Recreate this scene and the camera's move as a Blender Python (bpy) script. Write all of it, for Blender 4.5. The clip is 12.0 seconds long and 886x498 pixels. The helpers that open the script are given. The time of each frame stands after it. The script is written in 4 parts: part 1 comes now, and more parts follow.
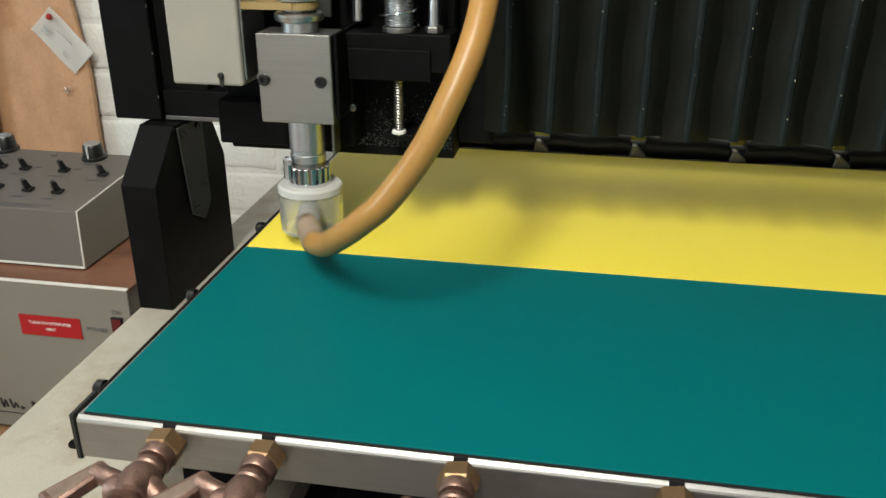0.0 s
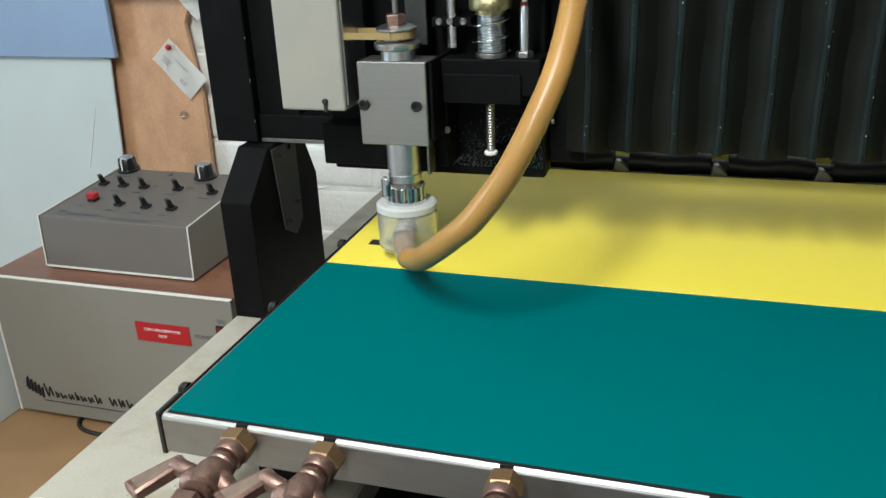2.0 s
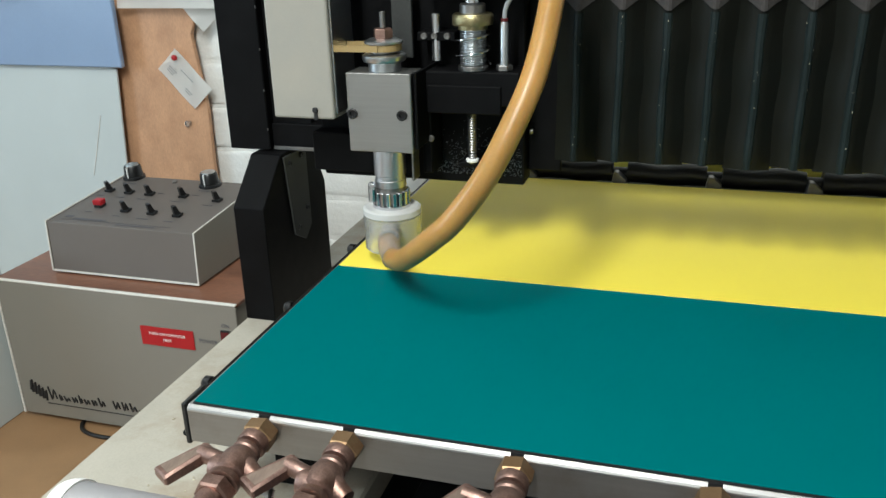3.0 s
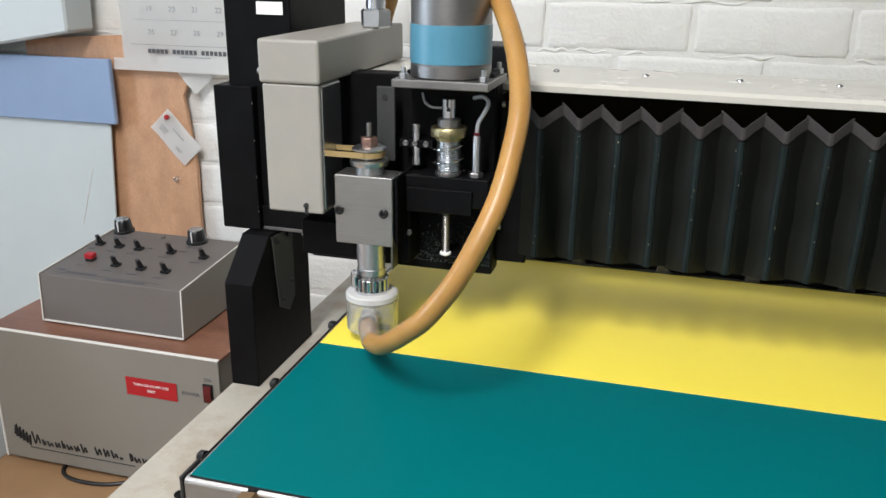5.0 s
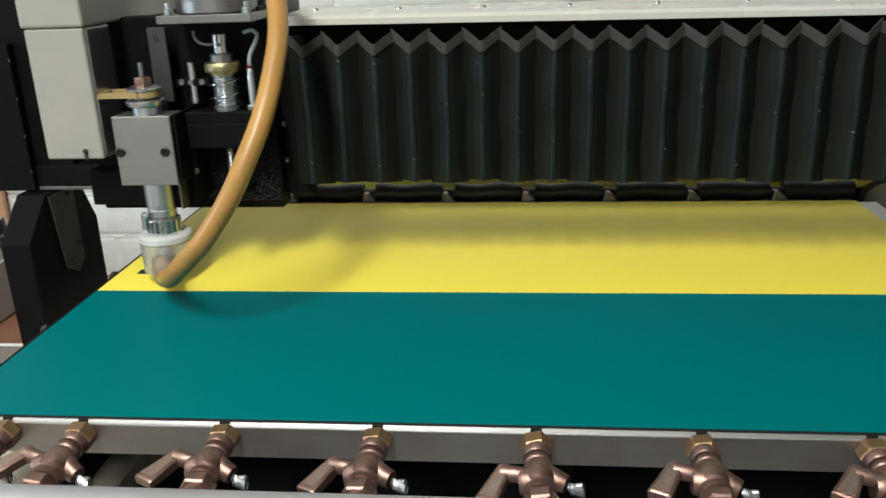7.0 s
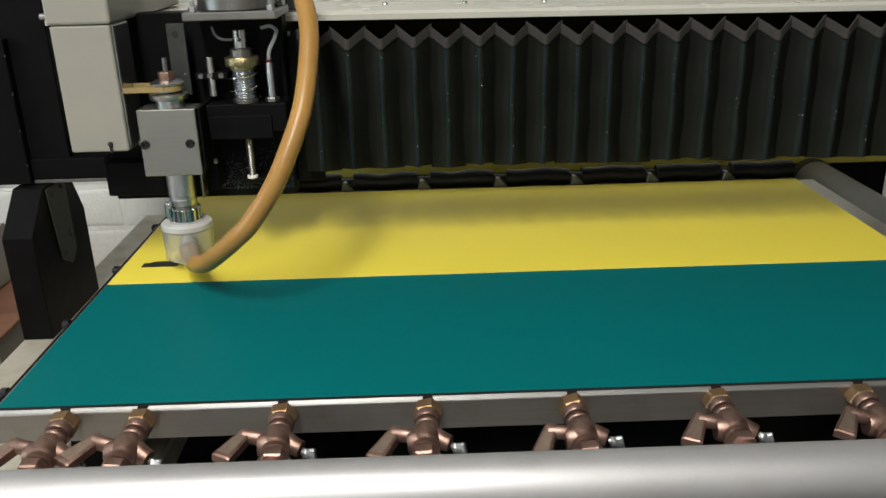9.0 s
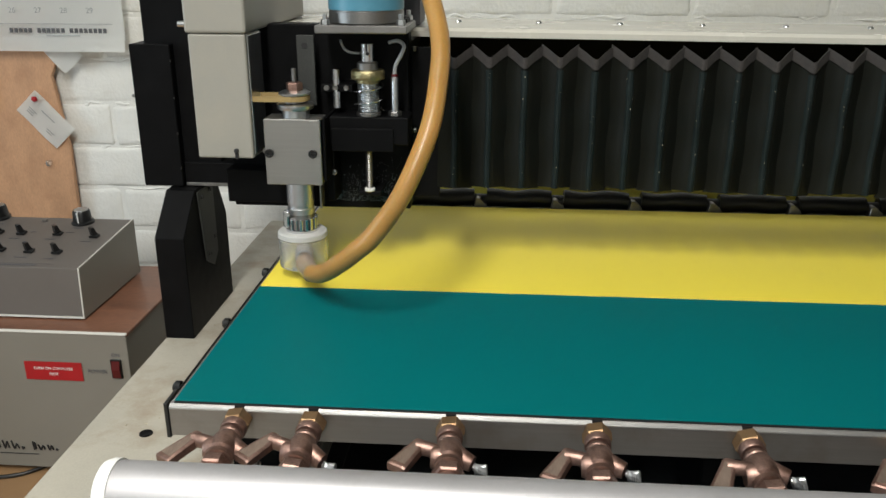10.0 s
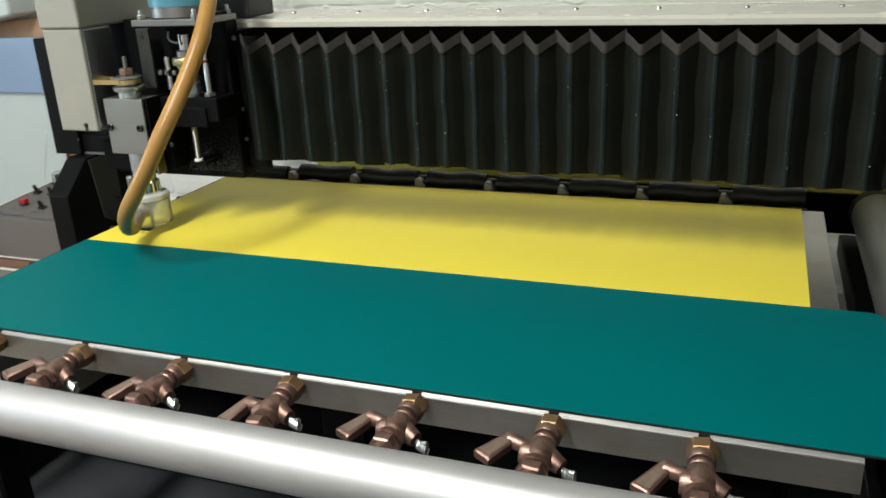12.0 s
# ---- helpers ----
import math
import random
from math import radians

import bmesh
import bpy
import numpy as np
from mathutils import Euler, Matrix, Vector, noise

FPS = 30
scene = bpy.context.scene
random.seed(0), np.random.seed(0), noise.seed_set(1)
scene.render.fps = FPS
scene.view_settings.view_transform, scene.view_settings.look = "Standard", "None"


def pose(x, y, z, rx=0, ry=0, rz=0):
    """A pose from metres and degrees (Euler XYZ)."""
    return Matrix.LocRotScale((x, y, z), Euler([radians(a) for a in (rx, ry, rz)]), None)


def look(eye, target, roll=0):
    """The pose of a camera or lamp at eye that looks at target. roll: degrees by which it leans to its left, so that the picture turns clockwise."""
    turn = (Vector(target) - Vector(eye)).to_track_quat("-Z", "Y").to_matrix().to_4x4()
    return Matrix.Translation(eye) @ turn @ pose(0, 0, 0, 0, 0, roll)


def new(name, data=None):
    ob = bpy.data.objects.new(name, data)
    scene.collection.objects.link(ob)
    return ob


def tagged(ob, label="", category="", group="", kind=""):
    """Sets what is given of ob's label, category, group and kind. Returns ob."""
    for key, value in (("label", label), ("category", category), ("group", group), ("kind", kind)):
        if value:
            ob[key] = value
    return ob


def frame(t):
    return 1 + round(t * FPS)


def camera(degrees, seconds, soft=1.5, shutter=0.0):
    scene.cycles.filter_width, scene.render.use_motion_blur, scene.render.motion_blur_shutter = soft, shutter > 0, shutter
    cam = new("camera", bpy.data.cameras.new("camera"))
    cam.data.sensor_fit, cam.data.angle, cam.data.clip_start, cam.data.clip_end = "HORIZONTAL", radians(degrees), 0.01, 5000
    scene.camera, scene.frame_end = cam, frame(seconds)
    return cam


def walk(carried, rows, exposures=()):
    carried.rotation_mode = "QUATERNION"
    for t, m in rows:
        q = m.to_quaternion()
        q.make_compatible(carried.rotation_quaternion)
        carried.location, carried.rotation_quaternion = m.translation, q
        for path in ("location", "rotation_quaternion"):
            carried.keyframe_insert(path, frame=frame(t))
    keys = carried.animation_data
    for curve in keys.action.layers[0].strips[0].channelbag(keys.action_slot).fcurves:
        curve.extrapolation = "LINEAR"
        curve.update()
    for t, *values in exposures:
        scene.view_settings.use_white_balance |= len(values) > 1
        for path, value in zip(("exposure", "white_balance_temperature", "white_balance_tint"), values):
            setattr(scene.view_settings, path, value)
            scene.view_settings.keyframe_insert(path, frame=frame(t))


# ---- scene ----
cam = camera(56.05, 12.0, soft=1.5, shutter=0.3)
PATH = [
    (0, (0.2465, -0.3215, 0.2524), (-0.0699, 1.4821, -0.5519), 0.18),
    (0.5, (0.2982, -0.3328, 0.2498), (-0.1785, 1.4346, -0.5558), -2.44),
    (1, (0.2999, -0.3458, 0.2562), (-0.2390, 1.4127, -0.5295), -2.60),
    (1.5, (0.2875, -0.3426, 0.2583), (-0.2804, 1.4096, -0.5209), -3.00),
    (2, (0.2796, -0.3418, 0.2605), (-0.2910, 1.4183, -0.4987), -2.45),
    (2.5, (0.2780, -0.3470, 0.2641), (-0.2773, 1.4240, -0.4812), -2.03),
    (2.7, (0.2733, -0.3569, 0.2628), (-0.2852, 1.4158, -0.4757), -1.82),
    (4.3, (0.2922, -0.4022, 0.2854), (-0.2182, 1.3933, -0.4326), -0.76),
    (4.5, (0.2912, -0.4003, 0.2884), (-0.2588, 1.3853, -0.4250), -0.59),
    (5, (0.2958, -0.4266, 0.3358), (-0.2094, 1.3942, -0.3195), 0.68),
    (5.5, (0.3219, -0.4378, 0.3306), (-0.1454, 1.3872, -0.3411), 0.00),
    (6, (0.3550, -0.4525, 0.3062), (-0.0723, 1.3810, -0.3687), -0.98),
    (6.5, (0.3966, -0.4671, 0.2972), (0.0671, 1.3943, -0.3560), -1.21),
    (7, (0.3957, -0.4673, 0.2826), (0.1959, 1.4079, -0.3837), -2.04),
    (8.8, (0.3127, -0.5256, 0.3016), (0.3341, 1.3405, -0.4175), -1.57),
    (9, (0.3050, -0.5313, 0.3012), (0.3366, 1.3396, -0.4051), -1.47),
    (9.5, (0.2557, -0.5246, 0.2977), (0.1603, 1.3466, -0.4020), -0.94),
    (10, (0.2308, -0.5207, 0.3028), (0.0910, 1.3587, -0.3669), 0.11),
    (10.5, (0.2741, -0.5152, 0.3086), (0.0809, 1.3623, -0.3529), 0.53),
    (11, (0.4680, -0.5113, 0.3110), (0.1163, 1.3516, -0.3263), 0.80),
    (11.5, (0.6332, -0.5282, 0.3084), (0.1667, 1.3030, -0.3468), -1.80),
    (12, (0.7210, -0.5082, 0.3005), (0.0319, 1.2407, -0.3825), -2.89),
]
walk(cam, [(t, look(eye, target, roll)) for t, eye, target, roll in PATH],
     exposures=[(0.0, -0.12, 6750, 5), (0.5, -0.08, 6450, 4), (1.0, 0.0, 6200, 3), (2.7, 0.02, 6100, 3), (4.5, 0.06, 6150, 9), (5.2, 0.10, 6200, 13), (5.8, 0.06, 6150, 11), (6.6, 0.0, 6300, 5), (7.2, -0.03, 6350, 5), (8.8, -0.37, 6600, 6), (9.5, -0.38, 6600, 8), (10.0, -0.28, 6550, 7), (10.5, -0.12, 6500, 6), (12.0, -0.03, 6500, 3)])

# ---- light ----
world = bpy.data.worlds.new("world")
scene.world = world
world.use_nodes = True
world.node_tree.nodes["Background"].inputs[0].default_value = (0.8, 0.9, 1.0, 1)
world.node_tree.nodes["Background"].inputs[1].default_value = 0.15


def area_lamp(name, eye, target, sx, sy, watts, colour):
    d = bpy.data.lights.new(name, "AREA")
    d.shape, d.size, d.size_y, d.energy, d.color = "RECTANGLE", sx, sy, watts, colour
    ob = new(name, d)
    ob.matrix_world = look(eye, target)
    return ob


CEILING_Z = 1.45
area_lamp("unseen_tube_light", (0.0, -1.15, CEILING_Z - 0.09), (0.0, -1.15, 0), 0.20, 1.60, 60, (1.0, 0.98, 0.94))
# Weak extra lamp, added to brighten the desk side.
area_lamp("unseen_tube_light", (-0.85, 0.05, CEILING_Z - 0.09), (-0.85, 0.05, 0), 0.14, 1.15, 2.5, (1.0, 0.98, 0.94))
# Bluish fill added on the left; no window is seen.
area_lamp("left_blue_fill", (-2.38, -0.9, 0.55), (0, -0.9, 0.55), 1.0, 1.0, 28, (0.74, 0.88, 1.0))


# ---- materials ----
def material(name, colour, rough=0.5, metal=0.0, vary=0.12, scale=60, bump=0.1, fine=600, spec=0.5, stain=None, stain_scale=12, stain_amount=0.5, stretch=(1, 1, 1), transmission=0.0, coat=0.0, alt=None):
    """Base colour with mottling at two scales, an optional stain colour, and fine relief."""
    m = bpy.data.materials.new(name)
    m.use_nodes = True
    nt = m.node_tree
    n, link = nt.nodes, nt.links.new
    b = n["Principled BSDF"]
    tc = n.new("ShaderNodeTexCoord")
    mp = n.new("ShaderNodeMapping")
    mp.inputs["Scale"].default_value = stretch
    link(tc.outputs["Object"], mp.inputs["Vector"])
    big = n.new("ShaderNodeTexNoise")
    big.inputs["Scale"].default_value, big.inputs["Detail"].default_value = scale, 5
    small = n.new("ShaderNodeTexNoise")
    small.inputs["Scale"].default_value, small.inputs["Detail"].default_value = fine, 3
    for t in (big, small):
        link(mp.outputs[0], t.inputs["Vector"])
    ramp = n.new("ShaderNodeValToRGB")
    lo = [max(0, c * (1 - vary)) for c in colour]
    hi = [min(1, c * (1 + vary)) for c in (alt or colour)]
    ramp.color_ramp.elements[0].color, ramp.color_ramp.elements[1].color = (*lo, 1), (*hi, 1)
    ramp.color_ramp.elements[0].position, ramp.color_ramp.elements[1].position = 0.3, 0.7
    mixf = n.new("ShaderNodeMath")
    mixf.operation = "MULTIPLY_ADD"
    link(small.outputs[0], mixf.inputs[0])
    mixf.inputs[1].default_value = 0.4
    half = n.new("ShaderNodeMath")
    half.operation = "MULTIPLY"
    link(big.outputs[0], half.inputs[0])
    half.inputs[1].default_value = 0.6
    link(half.outputs[0], mixf.inputs[2])
    link(mixf.outputs[0], ramp.inputs[0])
    out = ramp.outputs[0]
    if stain:
        sn = n.new("ShaderNodeTexNoise")
        sn.inputs["Scale"].default_value, sn.inputs["Detail"].default_value, sn.inputs["Roughness"].default_value = stain_scale, 6, 0.65
        link(tc.outputs["Object"], sn.inputs["Vector"])
        sr = n.new("ShaderNodeValToRGB")
        sr.color_ramp.elements[0].position, sr.color_ramp.elements[1].position = 0.5, 0.72
        sr.color_ramp.elements[1].color = (stain_amount, stain_amount, stain_amount, 1)
        link(sn.outputs[0], sr.inputs[0])
        mix = n.new("ShaderNodeMixRGB")
        link(sr.outputs[0], mix.inputs[0])
        link(out, mix.inputs[1])
        mix.inputs[2].default_value = (*stain, 1)
        out = mix.outputs[0]
    link(out, b.inputs["Base Color"])
    rr = n.new("ShaderNodeMapRange")
    rr.inputs["To Min"].default_value, rr.inputs["To Max"].default_value = max(0.02, rough - 0.08), min(1, rough + 0.1)
    link(big.outputs[0], rr.inputs[0])
    link(rr.outputs[0], b.inputs["Roughness"])
    b.inputs["Metallic"].default_value, b.inputs["Specular IOR Level"].default_value = metal, spec
    b.inputs["Transmission Weight"].default_value, b.inputs["Coat Weight"].default_value = transmission, coat
    if bump:
        bp = n.new("ShaderNodeBump")
        bp.inputs["Strength"].default_value, bp.inputs["Distance"].default_value = bump, 0.001
        link(mixf.outputs[0], bp.inputs["Height"])
        link(bp.outputs[0], b.inputs["Normal"])
    return m


M_GREEN = material("green_engraving_plastic", (0.0003, 0.118, 0.124), 0.5, vary=0.05, scale=8, bump=0.04, fine=1500, spec=0.06)
M_YELLOW = material("yellow_engraving_plastic", (0.84, 0.69, 0.07), 0.5, vary=0.035, scale=8, bump=0.04, fine=1500)
# Also stands in as black for the shade in slots, holes and notches.
M_CORE = material("black_plastic_core", (0.012, 0.012, 0.013), 0.55, vary=0.2)
M_ALU = material("brushed_aluminium", (0.42, 0.41, 0.395), 0.38, 1.0, vary=0.06, scale=20, bump=0.06, stretch=(1, 1, 40), fine=300)
M_ALUX = material("brushed_aluminium_rail", (0.52, 0.50, 0.47), 0.42, 1.0, vary=0.1, scale=20, bump=0.15, stretch=(0.03, 1, 1), fine=500, stain=(0.35, 0.31, 0.27), stain_scale=25, stain_amount=0.4)
M_TUBE = material("satin_aluminium_tube", (0.50, 0.485, 0.50), 0.48, 0.75, vary=0.04, scale=20, bump=0.06, fine=500, stain=(0.4, 0.38, 0.36), stain_scale=30, stain_amount=0.2)
M_SPINDLE = material("satin_steel_spindle", (0.60, 0.60, 0.62), 0.36, 1.0, vary=0.05, bump=0.03)
M_CHROME = material("polished_steel", (0.66, 0.66, 0.68), 0.2, 1.0, vary=0.04, bump=0.03)
M_STEEL = material("dull_steel", (0.27, 0.262, 0.255), 0.40, 1.0, vary=0.12, bump=0.12)
M_RAIL = material("dull_stainless_face", (0.33, 0.305, 0.285), 0.48, 1.0, vary=0.08, scale=20, bump=0.12, stretch=(0.03, 1, 1), fine=500, stain=(0.24, 0.20, 0.17), stain_scale=25, stain_amount=0.5)
M_LIP = material("lip_highlight_metal", (0.52, 0.51, 0.50), 0.40, 1.0, vary=0.06, scale=20, bump=0.1, stretch=(0.05, 1, 1), fine=400)
M_DIMRED = material("dim_red_plastic", (0.09, 0.006, 0.008), 0.35, vary=0.06)
M_FOLD = material("teal_fold_sheen", (0.0095, 0.0145, 0.0145), 0.45, vary=0.4, scale=60, bump=0.05, fine=500, spec=0.2, stretch=(1, 1, 0.3))
M_ZINC = material("zinc_plated_steel", (0.60, 0.62, 0.64), 0.3, 1.0, vary=0.1, bump=0.1)
M_BRASS = material("brass", (0.36, 0.23, 0.125), 0.46, 0.95, vary=0.12, bump=0.1, stain=(0.30, 0.15, 0.08), stain_scale=90, stain_amount=0.6)
M_COPPER = material("tarnished_bronze", (0.315, 0.20, 0.165), 0.43, 0.95, vary=0.3, scale=110, bump=0.3, fine=900, stain=(0.15, 0.075, 0.05), stain_scale=70, stain_amount=0.75)
M_BLACK = material("black_anodised_metal", (0.004, 0.004, 0.0044), 0.46, 0.0, vary=0.3, bump=0.08, fine=900, spec=0.08)
M_BLACKP = material("black_plastic", (0.008, 0.008, 0.0085), 0.3, vary=0.2, bump=0.05)
M_BELLOWS = material("black_coated_cloth", (0.0085, 0.0088, 0.0068), 0.55, vary=0.25, bump=0.06, fine=500, spec=0.12, stain=(0.0055, 0.0095, 0.0088), stain_scale=10, stain_amount=0.5, stretch=(1, 1, 0.15))
M_WELT = material("grey_lit_fold_edge", (0.034, 0.029, 0.0275), 0.85, vary=0.35, scale=120, bump=0.05, fine=500)
M_CREAM = material("cream_painted_metal", (0.29, 0.276, 0.243), 0.42, vary=0.04, scale=15, bump=0.15, fine=900, stain=(0.42, 0.36, 0.28), stain_scale=9, stain_amount=0.25)
M_CREAMD = material("dirty_cream_base_paint", (0.40, 0.37, 0.31), 0.5, vary=0.12, scale=15, bump=0.2, fine=700, stain=(0.24, 0.17, 0.10), stain_scale=13, stain_amount=0.7)
M_BEIGE = material("beige_painted_case", (0.215, 0.200, 0.172), 0.45, vary=0.04, scale=12, bump=0.2, fine=1200)
M_TAUPE = material("taupe_panel", (0.133, 0.117, 0.106), 0.5, vary=0.05, scale=20, bump=0.25, fine=1300)
M_EDGE = material("bare_edge_and_highlight", (0.72, 0.70, 0.65), 0.4, vary=0.05)
M_WOODTOP = material("dark_wood_laminate", (0.17, 0.075, 0.045), 0.35, vary=0.3, scale=25, bump=0.05, stretch=(0.15, 1, 1), alt=(0.22, 0.10, 0.06))
M_BOARD = material("tan_hardboard", (0.55, 0.31, 0.175), 0.5, vary=0.2, scale=30, bump=0.3, fine=450, stretch=(1, 1, 0.35), stain=(0.36, 0.17, 0.085), stain_scale=25, stain_amount=0.35)
M_LEDGE = material("glossy_cream_cover_paint", (0.56, 0.54, 0.48), 0.25, vary=0.04, scale=15, bump=0.25, fine=500)
M_GREYTUBE = material("dull_grey_tube", (0.20, 0.20, 0.195), 0.45, 0.6, vary=0.15, scale=15, bump=0.15, stain=(0.14, 0.13, 0.11), stain_scale=9, stain_amount=0.5)
M_DESK = material("brown_desk_top", (0.30, 0.175, 0.085), 0.5, vary=0.12, scale=20, bump=0.1)
M_BRICK = material("white_painted_brick", (0.84, 0.83, 0.79), 0.5, vary=0.03, scale=38, bump=1.0, fine=160, stain=(0.70, 0.66, 0.58), stain_scale=15, stain_amount=0.2)
M_PLASTER = material("unseen_room_plaster", (0.60, 0.59, 0.56), 0.8, vary=0.04, scale=8, bump=0.2)
M_PANEL = material("pale_blue_sheet", (0.56, 0.61, 0.61), 0.45, vary=0.06, scale=5, bump=0.05)
M_BLUE = material("glossy_blue_strip", (0.28, 0.38, 0.56), 0.15, vary=0.08, scale=6, bump=0.02)
M_MOTORBLUE = material("light_blue_label_band", (0.075, 0.23, 0.32), 0.35, vary=0.08, scale=20, bump=0.05)
M_PAPER = material("white_paper", (0.90, 0.90, 0.88), 0.7, vary=0.02, scale=20, bump=0.05)
M_INK = material("grey_ink", (0.10, 0.10, 0.11), 0.7, vary=0.1)
M_LINK = material("pale_grey_ink", (0.45, 0.46, 0.46), 0.7, vary=0.1)
M_RED = material("red_plastic", (0.38, 0.010, 0.016), 0.35, vary=0.06)
M_WHITE = material("white_plastic", (0.80, 0.79, 0.76), 0.4, vary=0.03)
M_BELT = material("tan_drive_belt", (0.30, 0.21, 0.085), 0.5, vary=0.1)
M_CABLE = material("grey_cable", (0.34, 0.35, 0.36), 0.45, vary=0.05)
M_RUBBER = material("black_rubber_hose", (0.010, 0.0095, 0.009), 0.45, vary=0.3, bump=0.2)
M_DARK = material("dark_grey_tray", (0.035, 0.037, 0.042), 0.4, vary=0.3, scale=20, bump=0.2)
M_OLIVE = material("dull_yellow_rear", (0.75, 0.65, 0.10), 0.5, vary=0.12, scale=30, bump=0.2, stain=(0.35, 0.30, 0.08), stain_scale=30, stain_amount=0.4)
M_DULLBRASS = material("dull_brass", (0.36, 0.31, 0.17), 0.36, 1.0, vary=0.2, scale=300, bump=0.6, fine=1500)
M_GUN = material("dark_grey_metal", (0.017, 0.017, 0.018), 0.45, 0.0, vary=0.4, scale=40, bump=0.2)
M_GREYBOX = material("dark_violet_grey_plastic", (0.060, 0.055, 0.062), 0.5, vary=0.1)
M_LEVER = material("worn_bronze_lever", (0.36, 0.27, 0.22), 0.5, 0.9, vary=0.25, scale=90, bump=0.3, stretch=(1, 0.25, 1))
M_PLATE = material("worn_grey_plate", (0.055, 0.057, 0.055), 0.45, 0.5, vary=0.25, scale=30, bump=0.15)
M_SMEAR = material("pale_dust", (0.56, 0.52, 0.46), 0.9, vary=0.15, scale=300, bump=0.05)
M_SHAVING = material("plastic_shavings", (0.45, 0.40, 0.30), 0.7, vary=0.7, scale=200, fine=900)
M_FLOOR = material("dark_floor", (0.06, 0.055, 0.05), 0.6, vary=0.2, scale=6)

M_BRICK.node_tree.nodes["Bump"].inputs["Distance"].default_value = 0.003


def clear_material(name, colour, rough, ior, weight):
    m = bpy.data.materials.new(name)
    m.use_nodes = True
    b = m.node_tree.nodes["Principled BSDF"]
    b.inputs["Base Color"].default_value = (*colour, 1)
    b.inputs["Roughness"].default_value = rough
    b.inputs["IOR"].default_value = ior
    b.inputs["Transmission Weight"].default_value = weight
    return m


M_FROST = clear_material("frosted_plastic", (0.72, 0.715, 0.70), 0.45, 1.35, 0.4)
M_ACRYLIC = clear_material("clear_acrylic", (0.93, 0.93, 0.91), 0.24, 1.35, 0.86)
M_HOSE = material("amber_vinyl_hose", (0.375, 0.203, 0.054), 0.36, vary=0.14, scale=30, bump=0.05, coat=0.04, stain=(0.45, 0.24, 0.075), stain_scale=18, stain_amount=0.5)
b = M_HOSE.node_tree.nodes["Principled BSDF"]
b.inputs["Subsurface Weight"].default_value, b.inputs["Subsurface Scale"].default_value = 0.35, 0.006
b.inputs["Subsurface Radius"].default_value = (1.0, 0.5, 0.15)


# ---- mesh helpers ----
def part(name, bm, mat, parent=None, label="", smooth=False):
    """Link a bmesh as one mesh object, under a thing or a part."""
    me = bpy.data.meshes.new(name)
    bmesh.ops.recalc_face_normals(bm, faces=bm.faces)
    if smooth:
        for f in bm.faces:
            f.smooth = True
        for e in bm.edges:
            if len(e.link_faces) == 2 and e.calc_face_angle(0) > 0.6:
                e.smooth = False
    bm.to_mesh(me)
    bm.free()
    me.materials.append(mat)
    ob = new(name, me)
    if parent:
        ob.parent = parent
    return tagged(ob, label)


def thing(name, label, category, group="", kind="", at=None):
    ob = new(name)
    ob.empty_display_size = 0.02
    if at is not None:
        ob.matrix_world = at
    return tagged(ob, label, category, group, kind)


def box(x0, x1, y0, y1, z0, z1, bevel=0.0, bm=None, seg=1):
    bm = bm or bmesh.new()
    g = bmesh.ops.create_cube(bm, size=1)
    for v in g["verts"]:
        v.co = Vector((x0 + (v.co.x + .5) * (x1 - x0), y0 + (v.co.y + .5) * (y1 - y0), z0 + (v.co.z + .5) * (z1 - z0)))
    if bevel:
        es = list({e for v in g["verts"] for e in v.link_edges})
        bmesh.ops.bevel(bm, geom=es, offset=bevel, segments=seg, affect="EDGES", profile=0.5)
    return bm


def lathe(profile, m=Matrix(), n=32, bm=None):
    """Turn rows of (radius, height) about z and place by m."""
    bm = bm or bmesh.new()
    rings = []
    for r, z in profile:
        if r < 1e-6:
            rings.append([bm.verts.new(m @ Vector((0, 0, z)))])
        else:
            rings.append([bm.verts.new(m @ Vector((r * math.cos(2 * math.pi * k / n), r * math.sin(2 * math.pi * k / n), z))) for k in range(n)])
    for a, b_ in zip(rings[:-1], rings[1:]):
        for k in range(n):
            j = (k + 1) % n
            vs = [a[k % len(a)], a[j % len(a)], b_[j % len(b_)], b_[k % len(b_)]]
            vs = [v for i, v in enumerate(vs) if v not in vs[:i]]
            if len(vs) > 2:
                bm.faces.new(vs)
    return bm


def rod(r, z0, z1, m=Matrix(), n=24, c=0.0006, bm=None):
    c = min(c, r * 0.4, (z1 - z0) * 0.4)
    return lathe([(0, z0), (r - c, z0), (r, z0 + c), (r, z1 - c), (r - c, z1), (0, z1)], m, n, bm)


def spline(points, steps=8):
    pts = [Vector(p) for p in points]
    out = []
    for i in range(len(pts) - 1):
        p0, p1, p2, p3 = pts[max(i - 1, 0)], pts[i], pts[i + 1], pts[min(i + 2, len(pts) - 1)]
        for k in range(steps):
            t = k / steps
            out.append(0.5 * (2 * p1 + (p2 - p0) * t + (2 * p0 - 5 * p1 + 4 * p2 - p3) * t * t + (3 * p1 - p0 - 3 * p2 + p3) * t ** 3))
    return out + [pts[-1]]


